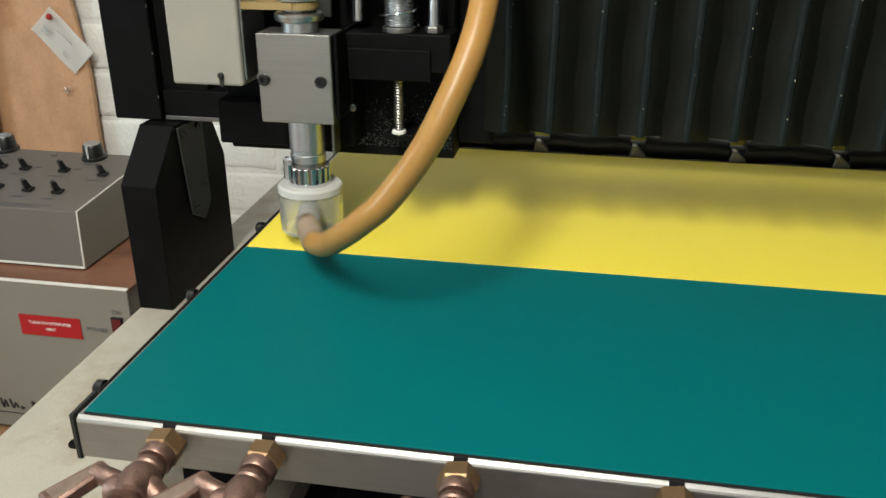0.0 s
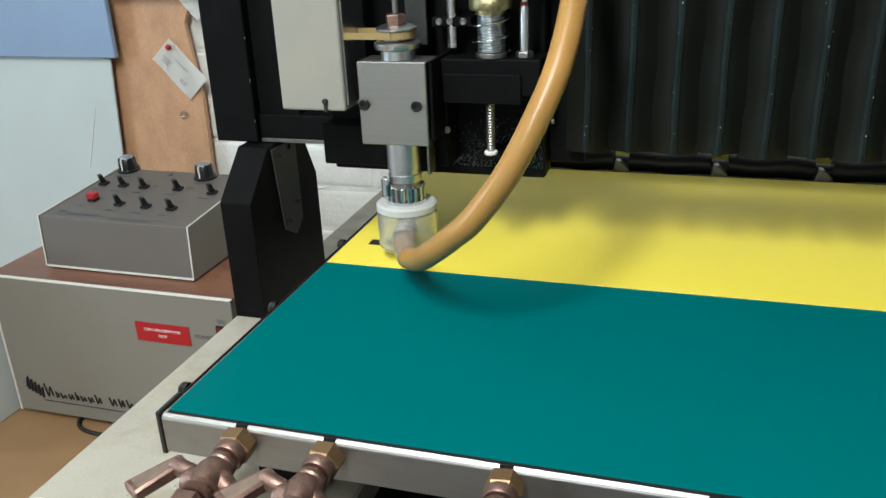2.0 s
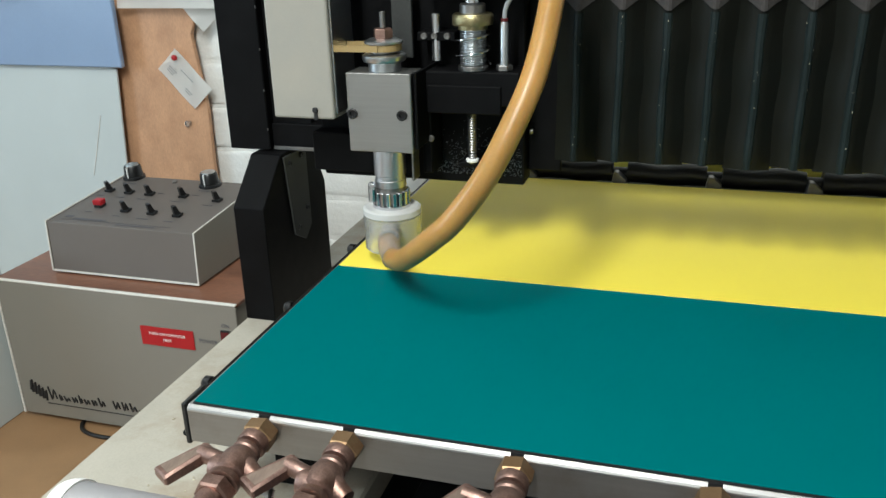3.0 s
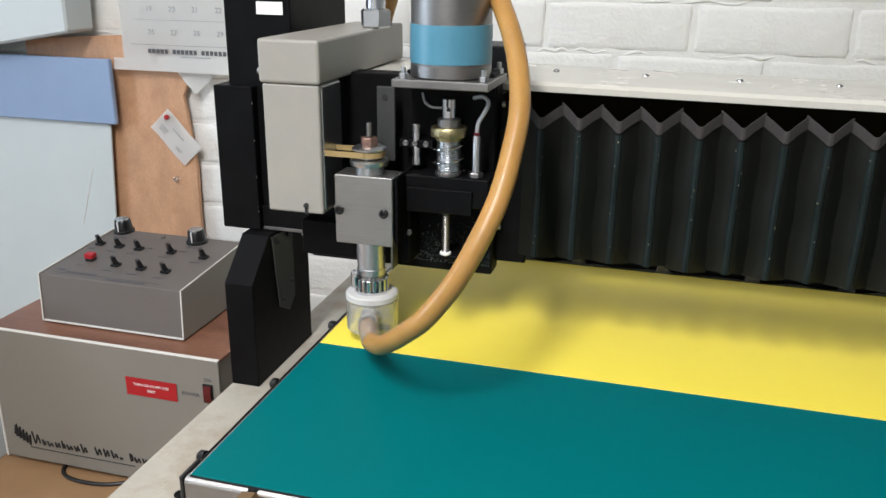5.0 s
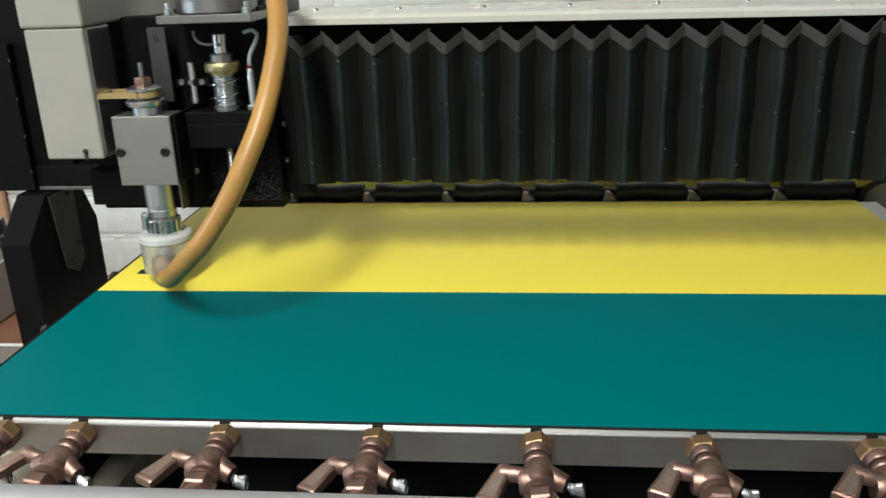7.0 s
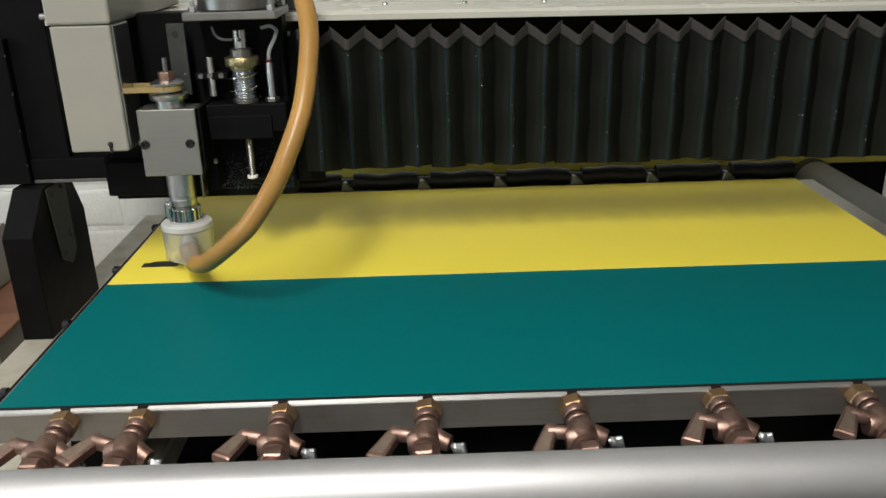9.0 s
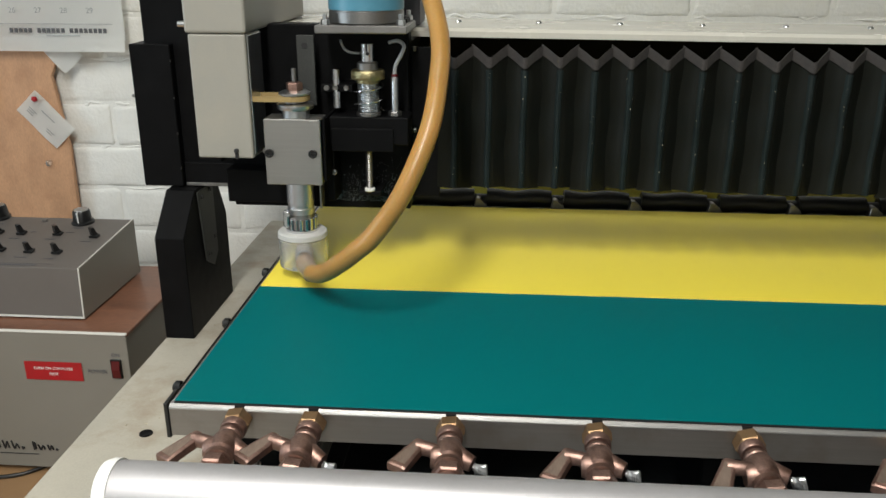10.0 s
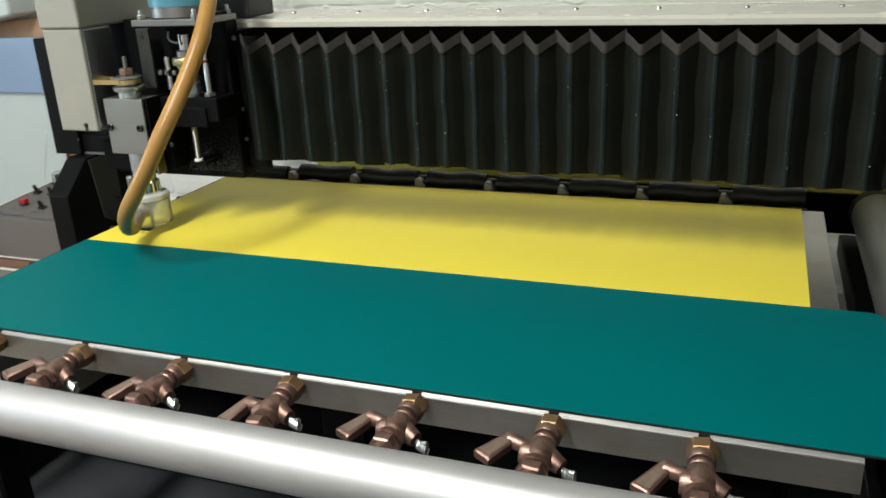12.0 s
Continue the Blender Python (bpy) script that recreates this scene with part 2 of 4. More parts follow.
def tube(points, r, n=16, steps=8, bm=None, radii=None):
    """A round bar along a smooth line."""
    bm = bm or bmesh.new()
    pts = spline(points, steps) if steps > 1 else [Vector(p) for p in points]
    side, rings = None, []
    for i, p in enumerate(pts):
        d = (pts[min(i + 1, len(pts) - 1)] - pts[max(i - 1, 0)]).normalized()
        side = d.orthogonal().normalized() if side is None else (side - d * side.dot(d)).normalized()
        up = d.cross(side)
        rr = radii(i / (len(pts) - 1)) * r if radii else r
        rings.append([bm.verts.new(p + rr * (math.cos(2 * math.pi * k / n) * side + math.sin(2 * math.pi * k / n) * up)) for k in range(n)])
    for a, b_ in zip(rings[:-1], rings[1:]):
        for k in range(n):
            bm.faces.new((a[k], a[(k + 1) % n], b_[(k + 1) % n], b_[k]))
    bm.faces.new(rings[0][::-1]), bm.faces.new(rings[-1])
    return bm


def prism(outline, a0, a1, axis="x", bevel=0.0, bm=None):
    """Extrude a flat outline along an axis. outline: (y, z) for x, (x, z) for y, (x, y) for z."""
    bm = bm or bmesh.new()
    put = {"x": lambda p, a: (a, p[0], p[1]), "y": lambda p, a: (p[0], a, p[1]), "z": lambda p, a: (p[0], p[1], a)}[axis]
    lo, hi = [bm.verts.new(put(p, a0)) for p in outline], [bm.verts.new(put(p, a1)) for p in outline]
    fs = [bm.faces.new(lo[::-1]), bm.faces.new(hi)]
    for k in range(len(lo)):
        j = (k + 1) % len(lo)
        fs.append(bm.faces.new((lo[k], lo[j], hi[j], hi[k])))
    bmesh.ops.recalc_face_normals(bm, faces=fs)
    if bevel:
        bmesh.ops.bevel(bm, geom=list({e for f in fs for e in f.edges}), offset=bevel, segments=1, affect="EDGES")
    return bm


def hexagon(r, z0, z1, m=Matrix(), bm=None):
    c = r * 0.12
    return lathe([(0, z0), (r - c, z0), (r, z0 + c), (r, z1 - c), (r - c, z1), (0, z1)], m, 6, bm)


def socket_screw(parent, m, r=0.004, name="screw", mat=None):
    """A round-headed screw with a hexagon socket, facing its local z."""
    bm = lathe([(0, 0.0006), (r * 0.5, 0.0006), (r * 0.5, r * 0.55), (r * 0.85, r * 0.6), (r, r * 0.45), (r, -0.001)], m, 18)
    return part(name, bm, mat or M_BLACKP, parent, smooth=True)


def writing(name, text, size, m, mat, parent, label=""):
    """Flat lettering in the built-in font as a mesh."""
    c = bpy.data.curves.new(name, "FONT")
    c.body, c.size, c.align_x, c.align_y, c.extrude = text, size, "CENTER", "CENTER", 0.00015
    tmp = new(name + "_outline", c)
    me = bpy.data.meshes.new_from_object(tmp)
    bpy.data.objects.remove(tmp)
    bpy.data.curves.remove(c)
    me.materials.clear()
    me.materials.append(mat)
    me.transform(m)
    ob = new(name, me)
    ob.parent = parent
    return tagged(ob, label)


FRONT = Matrix.Rotation(radians(90), 4, "X")       # local z to -y
RIGHT = Matrix.Rotation(radians(90), 4, "Y")       # local z to +x


def at(x, y, z, turn=Matrix()):
    return Matrix.Translation((x, y, z)) @ turn


# ---- the room ----
WALL_Y = 0.947
tagged(part("floor", box(-2.5, 3.0, -2.6, 1.10, -1.05, -0.95), M_FLOOR), "dark plain workshop floor", "floor", kind="structure")
# Unseen ceiling and walls close the room; their tone sets the bounce light.
tagged(part("ceiling", box(-2.5, 3.0, -2.6, 1.10, CEILING_Z, CEILING_Z + 0.1), M_PLASTER), "unseen plain white plaster ceiling", "ceiling", kind="structure")
tagged(part("wall_east", box(2.9, 3.0, -2.6, 1.10, -0.95, CEILING_Z), M_PLASTER), "unseen plain white plastered side wall", "wall", kind="structure")
tagged(part("wall_south", box(-2.4, 2.9, -2.6, -2.5, -0.95, CEILING_Z), M_PLASTER), "unseen plain white plastered wall closing the workshop", "wall", kind="structure")
# Unseen wall, with an opening made to go with the left fill.
bm = box(-2.5, -2.4, -2.6, -1.4, -0.95, CEILING_Z)
box(-2.5, -2.4, -0.4, 1.10, -0.95, CEILING_Z, bm=bm)
box(-2.5, -2.4, -1.4, -0.4, -0.95, 0.05, bm=bm)
box(-2.5, -2.4, -1.4, -0.4, 1.05, CEILING_Z, bm=bm)
tagged(part("wall_west", bm, M_PLASTER), "unseen white plastered wall with an opening beside the fill lamp", "wall", kind="structure")
wall = part("wall_north", box(-2.4, 2.9, WALL_Y + 0.0022, 1.10, -0.95, CEILING_Z), M_BRICK)
tagged(wall, "thickly white-painted rough brick wall with recessed joints", "wall", kind="structure")


def fixture(x, y, wide, length):
    t = thing("ceiling_light", "unseen white metal ceiling batten for a tube lamp", "lamp")
    part("housing", box(x - wide / 2, x + wide / 2, y - length / 2, y + length / 2, CEILING_Z - 0.06, CEILING_Z, 0.004), M_WHITE, t)
    return t


fixture(0.0, -1.15, 0.24, 1.66)
# Housing for the added lamp over the desk.
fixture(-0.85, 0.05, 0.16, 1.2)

# desk under the controller, and the dark stand under the machine
desk = thing("desk", "brown wooden desk top beside the engraving machine", "desk")
part("desktop", box(-1.3, -0.150, -0.9, WALL_Y - 0.005, -0.490, -0.4555, 0.004), M_DESK, desk)
for x in (-1.25, -0.22):
    for y in (-0.85, 0.80):
        part("leg", box(x, x + 0.05, y, y + 0.05, -0.95, -0.490, 0.003), M_DESK, desk)
stand = thing("machine_stand", "dark steel stand carrying the engraving machine", "stand")
part("top_plate", box(-0.131, 1.05, -0.30, 0.72, -0.24, -0.195, 0.004), M_DARK, stand)
part("front_panel", box(-0.10, 1.03, -0.27, -0.25, -0.95, -0.24, 0.003), M_BLACK, stand)
part("side_panel", box(-0.12, -0.10, -0.27, 0.71, -0.95, -0.24, 0.003), M_BLACK, stand)
part("side_panel", box(1.03, 1.05, -0.27, 0.71, -0.95, -0.24, 0.003), M_BLACK, stand)

# ---- the engraving machine ----
BASE_Z = -0.092
machine = thing("engraving_machine_base", "cream-painted steel base of an engraving machine, dirty along the bed", "machine base")
bm = prism([(-0.1315, -0.20), (0.083, -0.20), (0.083, 0.70), (-0.1315, 0.70)], -0.117, BASE_Z, "z", 0.002)
part("left_rail_plate", bm, M_CREAMD, machine, "cream painted side plate, scuffed and dusty")
part("left_side", box(-0.1315, -0.120, -0.20, 0.70, -0.195, -0.117, 0.0015), M_CREAMD, machine)
part("right_rail_plate", box(0.8352, 1.0, -0.20, 0.70, -0.130, -0.100, 0.002), M_BLACK, machine)
part("well_floor", box(0.083, 0.835, -0.20, 0.70, -0.195, -0.165, 0.001), M_DARK, machine)
part("well_rail", box(0.09, 0.835, 0.03, 0.06, -0.165, -0.125, 0.002), M_BLACK, machine)
part("well_rail", box(0.09, 0.835, 0.36, 0.39, -0.165, -0.125, 0.002), M_BLACK, machine)
# Yellow beam fills the gap seen under the bellows.
part("back_beam", box(0.040, 1.0, 0.668, 0.70, -0.034, 0.030, 0.002), M_OLIVE, machine, "dull yellow rear beam")
# Added black panel stands in for the dark space below the beam.
part("rear_dark_filler", box(0.040, 1.0, 0.672, 0.699, -0.0905, -0.0345, 0.001), M_BLACK, machine, "added black panel keeping the space under the rear beam dark")
# Raised black disc gives the hole its shaded inside by colour.
hole = lathe([(0, 0.0002), (0.0045, 0.0002), (0.0052, 0.0005), (0.0058, 0.0002), (0.006, -0.001)], at(-0.0735, 0.0875, BASE_Z + 0.0006), 20)
part("hole_disc", hole, M_BLACK, machine, "black disc for the dark of a round hole", True)

# vacuum bed with its front rail
bed = thing("vacuum_bed", "long brushed aluminium vacuum bed resting on the machine base", "machine table")
BED_X0, BED_X1, BED_Y1 = -0.0035, 0.796, 0.5005
part("bed_plate", box(BED_X0, BED_X1, 0.004, BED_Y1, -0.0265, -0.0015, 0.0008), M_ALUX, bed, "grey machined top")
VALVES = [0.0475, 0.1010, 0.1985, 0.3000, 0.4015, 0.5035, 0.6045, 0.7030]
cuts = [BED_X0] + [c for v in VALVES for c in (v - 0.0034, v + 0.0038)] + [BED_X1]
part("front_rail", prism([(-0.003, -0.0265), (0.004, -0.0265), (0.004, -0.0053), (-0.003, -0.0053)], BED_X0, BED_X1, "x"), M_RAIL, bed, "dull stainless front face")
# Lip metal is lighter than the rail, to colour in its glint.
for a, c in zip(cuts[::2], cuts[1::2]):
    part("lip", prism([(-0.003, -0.0052), (0.004, -0.0052), (0.004, -0.0018), (-0.0004, -0.0018), (-0.0024, -0.0030), (-0.003, -0.0042)], a, c, "x"), M_LIP, bed, "bevelled lip with its highlight in the colour")
# Black filler puts the shade inside each slot into colour.
for v in VALVES:
    part("slot", box(v - 0.0033, v + 0.0037, -0.0012, 0.0042, -0.0052, -0.0014), M_CORE, bed, "black filler darkening a slot over a valve")
part("end_cap", box(-0.0075, -0.004, -0.0035, 0.02, -0.029, -0.0005, 0.0008), M_BLACKP, bed, "black plastic end cap")
part("edge_strip", box(-0.0050, -0.0037, 0.021, BED_Y1, -0.028, -0.0008, 0.0005), M_BLACKP, bed, "black edge trim")
for y in (0.030, 0.145, 0.270, 0.40):
    part("side_knob", lathe([(0, 0.006), (0.0035, 0.0057), (0.005, 0.004), (0.005, 0)], at(-0.007, y, -0.006, Matrix.Rotation(radians(-90), 4, "Y")), 16), M_BLACKP, bed, smooth=True)
for k in range(3):
    part("bed_foot", box(0.02 + 0.37 * k, 0.06 + 0.37 * k, 0.05, 0.40, -0.125 if k else BASE_Z, -0.0265, 0.001), M_BLACK, bed)

def sheet_outline(x0, x1, y0, y1, r):
    """A sheet whose two right-hand corners are rounded."""
    turn = [(x1 - r + r * math.sin(radians(15 * k)), y0 + r - r * math.cos(radians(15 * k))) for k in range(7)]
    return [(x0, y0)] + turn + [(x, y0 + y1 - y) for x, y in reversed(turn)] + [(x0, y1)]


green = part("green_sheet", prism(sheet_outline(0, 0.8275, 0, 0.2178, 0.009), -0.0001, 0.0006, "z", 0.0002), M_GREEN)
part("core", prism(sheet_outline(-0.0003, 0.8278, -0.0004, 0.2179, 0.009), -0.0013, -0.0002, "z"), M_CORE, green, "black core layer")
tagged(green, "matt green engraving plastic sheet lying on the bed", "plastic sheet")
yellow = part("yellow_sheet", box(0, 0.773, 0.2185, 0.5000, -0.0012, 0.0004, 0.0003), M_YELLOW)
tagged(yellow, "bright yellow engraving plastic sheet beside the green sheet", "plastic sheet")
part("engraved_bar", prism([(0.019, 0.2605), (0.054, 0.2605), (0.0545, 0.2750), (0.029, 0.2750), (0.0255, 0.2715), (0.019, 0.2710)], 0.0004, 0.0008, "z"), M_CORE, yellow, "dark freshly engraved patch")


rng = random.Random(3)
bm = bmesh.new()
for _ in range(260):
    x, y = -0.030 + rng.gauss(0, 0.028), rng.uniform(0.02, 0.50)
    if -0.125 < x < 0.0 and not (x < -0.095 and 0.27 < y < 0.415):
        s = rng.uniform(0.0004, 0.0016)
        box(x, x + s, y, y + s * rng.uniform(0.3, 1.5), BASE_Z, BASE_Z + s * 0.4, 0, bm)
tagged(part("shavings", bm, M_SHAVING), "pale and brown engraving shavings on the base plate", "shavings", kind="stuff")

rng = random.Random(12)
bm = bmesh.new()
for cx, cy, turn, long in ((-0.052, 0.215, 0.35, 0.050), (-0.066, 0.178, 0.15, 0.036), (-0.040, 0.262, 0.30, 0.030), (-0.030, 0.150, -0.10, 0.026)):
    for _ in range(14):
        u, v = rng.uniform(-0.5, 0.5) * long, rng.gauss(0, 0.0035)
        x, y = cx + v * math.cos(turn) + u * math.sin(turn), cy + u * math.cos(turn) - v * math.sin(turn)
        n, w = rng.uniform(0.006, 0.014), rng.uniform(0.0006, 0.0022)
        c, d = math.cos(turn + rng.gauss(0, 0.15)), math.sin(turn + rng.gauss(0, 0.15))
        if x < -0.008 and not (x < -0.095 and y > 0.26):
            ring = [(-n / 2, 0), (-n / 4, w * 0.7), (n / 4, w), (n / 2, 0.0), (n / 5, -w * 0.8), (-n / 4, -w)]
            prism([(x + q * c + p * d, y + p * c - q * d) for p, q in ring], BASE_Z + 0.0001, BASE_Z + 0.0005, "z", 0, bm)
tagged(part("dust_smears", bm, M_SMEAR), "pale dusty scrapes on the cream side plate", "dust", kind="stuff")

# brass drain cocks along the bed front
SHORT = Matrix.Diagonal((0.96, 0.87, 0.96, 1))


def drain_cock(m, turn):
    def cpart(name, bm, mat, parent, label="", smooth=False):
        bm.transform(SHORT)
        return part(name, bm, mat, parent, label, smooth)

    t = thing("drain_cock", "tarnished bronze drain cock with flat lever on the bed", "valve", "valves along the bed front", at=m)
    cpart("nut", lathe([(0, 0), (0.0096, 0), (0.0106, 0.0012), (0.0106, 0.0112), (0.0094, 0.0130), (0, 0.0130)], FRONT @ Matrix.Rotation(radians(8), 4, "Z"), 6), M_BRASS, t, "worn brass hexagon nut")
    cpart("neck", lathe([(0.0094, 0.0125), (0.0094, 0.0185), (0.0086, 0.0198), (0.0058, 0.0202), (0.0058, 0.0222), (0.0084, 0.0228), (0.0088, 0.0262), (0.0070, 0.030)], FRONT, 24), M_COPPER, t, smooth=True)
    bm = lathe([(0, 0.026), (0.007, 0.0265), (0.0092, 0.029), (0.0104, 0.034), (0.0106, 0.043), (0.0096, 0.0475), (0.0072, 0.049), (0.0072, 0.0505), (0.0098, 0.0515), (0.0098, 0.056), (0.0082, 0.057), (0.0, 0.057)], FRONT, 24)
    lathe([(0.0085, -0.002), (0.0085, 0.010), (0.0072, 0.0125), (0, 0.0125)], at(0, -0.043, 0, Matrix.Rotation(radians(-90), 4, "Y")), 20, bm)
    tube([(0.003, -0.036, 0.0), (0.010, -0.0405, -0.0015), (0.0165, -0.0435, -0.003)], 0.0074, 14, 5, bm, lambda s: 1.1 - 0.3 * s)
    cpart("body", bm, M_COPPER, t, "cast bronze body", True)
    cpart("outlet_collar", hexagon(0.0112, 0.0585, 0.069, FRONT), M_COPPER, t)
    cpart("outlet_pipe", rod(0.0078, 0.066, 0.096, FRONT), M_COPPER, t, smooth=True)
    cpart("chrome_spring", tube([(0.0180 + 0.0085 * k / 24, -0.0460 - 0.003 * k / 24 + 0.0034 * math.cos(k * 1.57), -0.0045 + 0.0034 * math.sin(k * 1.57) - 0.002 * k / 24) for k in range(25)], 0.0010, 6, 3), M_ZINC, t, "small chrome spring end", True)
    cpart("spring_pin", rod(0.0024, 0.0, 0.010, at(0.017, -0.0455, -0.0045, Matrix.Rotation(radians(40), 4, "X") @ Matrix.Rotation(radians(75), 4, "Y")), 12), M_ZINC, t, smooth=True)
    a = radians(turn)
    d, s = Vector((-math.sin(a), -math.cos(a), -0.10)), Vector((-math.cos(a), math.sin(a), 0))
    o = Vector((-0.0215, -0.036, 0.0035))

    def bar(rows, lift):
        bm = bmesh.new()
        loops = []
        for u, w, h in rows:
            c = o + d * u + Vector((0, 0, lift))
            loops.append([bm.verts.new(c + s * (w * p) + Vector((0, 0, h * q))) for p, q in ((-0.85, -1), (0.85, -1), (1, -0.8), (1, 0.7), (0.75, 1), (-0.75, 1), (-1, 0.7), (-1, -0.8))])
        for p, q in zip(loops[:-1], loops[1:]):
            for k in range(8):
                bm.faces.new((p[k], p[(k + 1) % 8], q[(k + 1) % 8], q[k]))
        bm.faces.new(loops[0][::-1]), bm.faces.new(loops[-1])
        return bm

    lever = cpart("lever", bar([(-0.005, 0.0036, 0.0030), (-0.003, 0.0048, 0.0038), (0.006, 0.0054, 0.0040), (0.016, 0.0062, 0.0038), (0.0275, 0.0072, 0.0034), (0.0288, 0.0066, 0.0026)], 0), M_COPPER, t, "square-edged bronze lever arm")
    cpart("recess", bar([(0.000, 0.0030, 0.0004), (0.014, 0.0038, 0.0004), (0.0255, 0.0050, 0.0004)], 0.0036), M_LEVER, lever, "worn grey web of the lever")
    cpart("lever_arm", tube([(-0.0225, -0.0365, 0.0035), (-0.014, -0.0385, 0.0035), (-0.004, -0.0400, 0.0015)], 0.0054, 12, 5), M_COPPER, t, "short cranked arm", True)
    return t


cocks = []
for k, x in enumerate(VALVES):
    cocks.append(drain_cock(pose(x, -0.003, -0.0098, 4 + 2 * math.sin(k * 2.1), 6 * math.sin(k * 1.3), 2.5 * math.sin(k * 3.7)), [34, 33, 29, 27, 25, 26, 29, 30][k]))

# black hose line with clamps behind the bed
line = thing("vacuum_hose_line", "black rubber hose line with grey clamped tees behind the bed", "hose")
TEES = [0.1050 + 0.0975 * k for k in range(7)]
for k, x in enumerate(TEES[:-1] + [TEES[-1]]):
    x1 = TEES[k + 1] if k < 6 else 0.785
    n = 6
    part("hose_length", tube([(x + 0.008 + (x1 - x - 0.016) * i / n, 0.5240, 0.006 + 0.001 * math.sin(i * 1.4 + k)) for i in range(n + 1)], 0.0112, 14, 3, None, lambda s: 1 + 0.05 * math.cos(9 * s)), M_RUBBER, line, smooth=True)
    tee = part("tee", tube([(x - 0.011, 0.5240, 0.004), (x + 0.011, 0.5240, 0.004)], 0.0072, 12, 2), M_GUN, line, "grey metal tee", True)
    part("clamp", prism([(x - 0.010, -0.012), (x + 0.009, -0.012), (x + 0.0085, 0.001), (x - 0.001, 0.0095), (x - 0.0055, 0.0098)], 0.5075, 0.5190, "y", 0.0008), M_STEEL, line)
part("hose_end", tube([(-0.003, 0.5240, 0.004), (0.03, 0.5240, 0.004), (0.09, 0.5240, 0.004)], 0.0095, 14, 4), M_RUBBER, line, smooth=True)
part("line_support", box(-0.003, 0.78, 0.519, 0.529, -0.125, -0.0065, 0.001), M_BLACK, line)

# aluminium handrail tubes
front_tube = thing("front_tube", "satin aluminium tube running across the front of the bed", "tube rail")
part("barrel", lathe([(0.0, 0.0), (0.0178, 0.0), (0.0185, 0.001), (0.0185, 0.86), (0.0, 0.86)], at(0.012, -0.1185, 0.0085, RIGHT), 48), M_TUBE, front_tube, smooth=True)
part("end_plug", lathe([(0.0, -0.006), (0.015, -0.0058), (0.0180, -0.004), (0.0194, 0.0), (0.0194, 0.004), (0.0, 0.004)], at(0.010, -0.1185, 0.0085, RIGHT), 40), M_WHITE, front_tube, "white plastic end plug", True)
for x in (0.2, 0.7):
    part("bracket", box(x, x + 0.03, -0.131, -0.106, -0.165, -0.006, 0.002), M_BLACK, front_tube)
side_tube = thing("side_tube", "thick satin grey aluminium tube along the side of the bed", "tube rail")
SIDE = at(0.8690, 0.018, -0.0480, Matrix.Rotation(radians(-90), 4, "X"))
part("barrel", lathe([(0.0, -0.10), (0.0285, -0.10), (0.029, -0.0995), (0.029, 0.630), (0.0, 0.630)], SIDE, 48), M_GREYTUBE, side_tube, smooth=True)
part("end_ring", lathe([(0.0, 0.631), (0.0297, 0.631), (0.0310, 0.635), (0.0310, 0.643), (0.029, 0.647), (0.0, 0.647)], SIDE, 40), M_RUBBER, side_tube, "black rubber end ring", True)
for y in (0.02, 0.50):
    part("bracket", box(0.854, 0.884, y, y + 0.03, -0.100, -0.075, 0.002), M_BLACK, side_tube)

# ---- the gantry ----
TILT = Matrix.Rotation(radians(0.5), 4, "Y")
gantry = thing("gantry", "black metal gantry side frame of the engraving machine", "machine frame")
FX0, FX1 = -0.1300, -0.0985
bm = prism([(0.275, -0.092), (0.410, -0.092), (0.410, 0.012), (0.385, 0.063), (0.318, 0.063), (0.275, 0.0225)], FX0, FX1, "x", 0.0008)
part("foot", bm, M_BLACK, gantry, "black anodised foot with sloped shoulders")
part("foot_plate", prism([(0.330, -0.022), (0.352, -0.034), (0.367, -0.022), (0.367, 0.060), (0.320, 0.060)], FX1 + 0.0004, FX1 + 0.0022, "x", 0.0004), M_PLATE, gantry, "dark grey adjusting plate")
for y, z in ((0.330, 0.052), (0.355, 0.054), (0.338, -0.016), (0.359, -0.002)):
    socket_screw(gantry, at(FX1 + 0.0024, y, z, RIGHT), 0.0028)
part("end_plate", box(-0.1565, -0.1135, 0.327, 0.47, 0.0648, 0.2145, 0.001), M_BLACK, gantry, "black end plate")
part("upright", box(-0.1445, -0.0730, 0.338, 0.48, 0.068, 0.50, 0.001), M_BLACK, gantry, "tall black upright")
part("lower_arm", box(-0.1130, -0.035, 0.333, 0.47, 0.0660, 0.090, 0.0008), M_BLACK, gantry)
part("arm_trim", box(-0.112, -0.036, 0.3315, 0.3328, 0.0645, 0.0680, 0.0003), M_STEEL, gantry, "thin bare metal edge")
for z in (0.085, 0.122, 0.16, 0.198):
    socket_screw(gantry, at(-0.1160, 0.3285, z, FRONT), 0.0024, mat=M_STEEL)
part("side_pin", rod(0.0018, 0.0, 0.012, at(-0.1570, 0.35, 0.158, Matrix.Rotation(radians(-90), 4, "Y")), 10), M_STEEL, gantry)
part("upright_window", box(-0.108, -0.080, 0.3365, 0.3375, 0.284, 0.296), M_PAPER, gantry, "pale slot in the upright")
part("back_plate", box(-0.05, 0.99, 0.42, 0.435, 0.07, 0.222, 0.001), M_BLACK, gantry)
part("right_upright", box(0.985, 1.03, 0.32, 0.46, -0.092, 0.30, 0.001), M_BLACK, gantry)

ledge = thing("gantry_cover", "cream sheet-metal cover over the gantry with a row of screws", "cover")
bm = prism([(0.331, 0.2225), (0.337, 0.2225), (0.337, 0.2280), (0.470, 0.2280), (0.470, 0.2310), (0.335, 0.2310), (0.331, 0.2280)], -0.07, 0.99, "x")
part("cover_sheet", bm, M_LEDGE, ledge, "cream painted folded sheet")
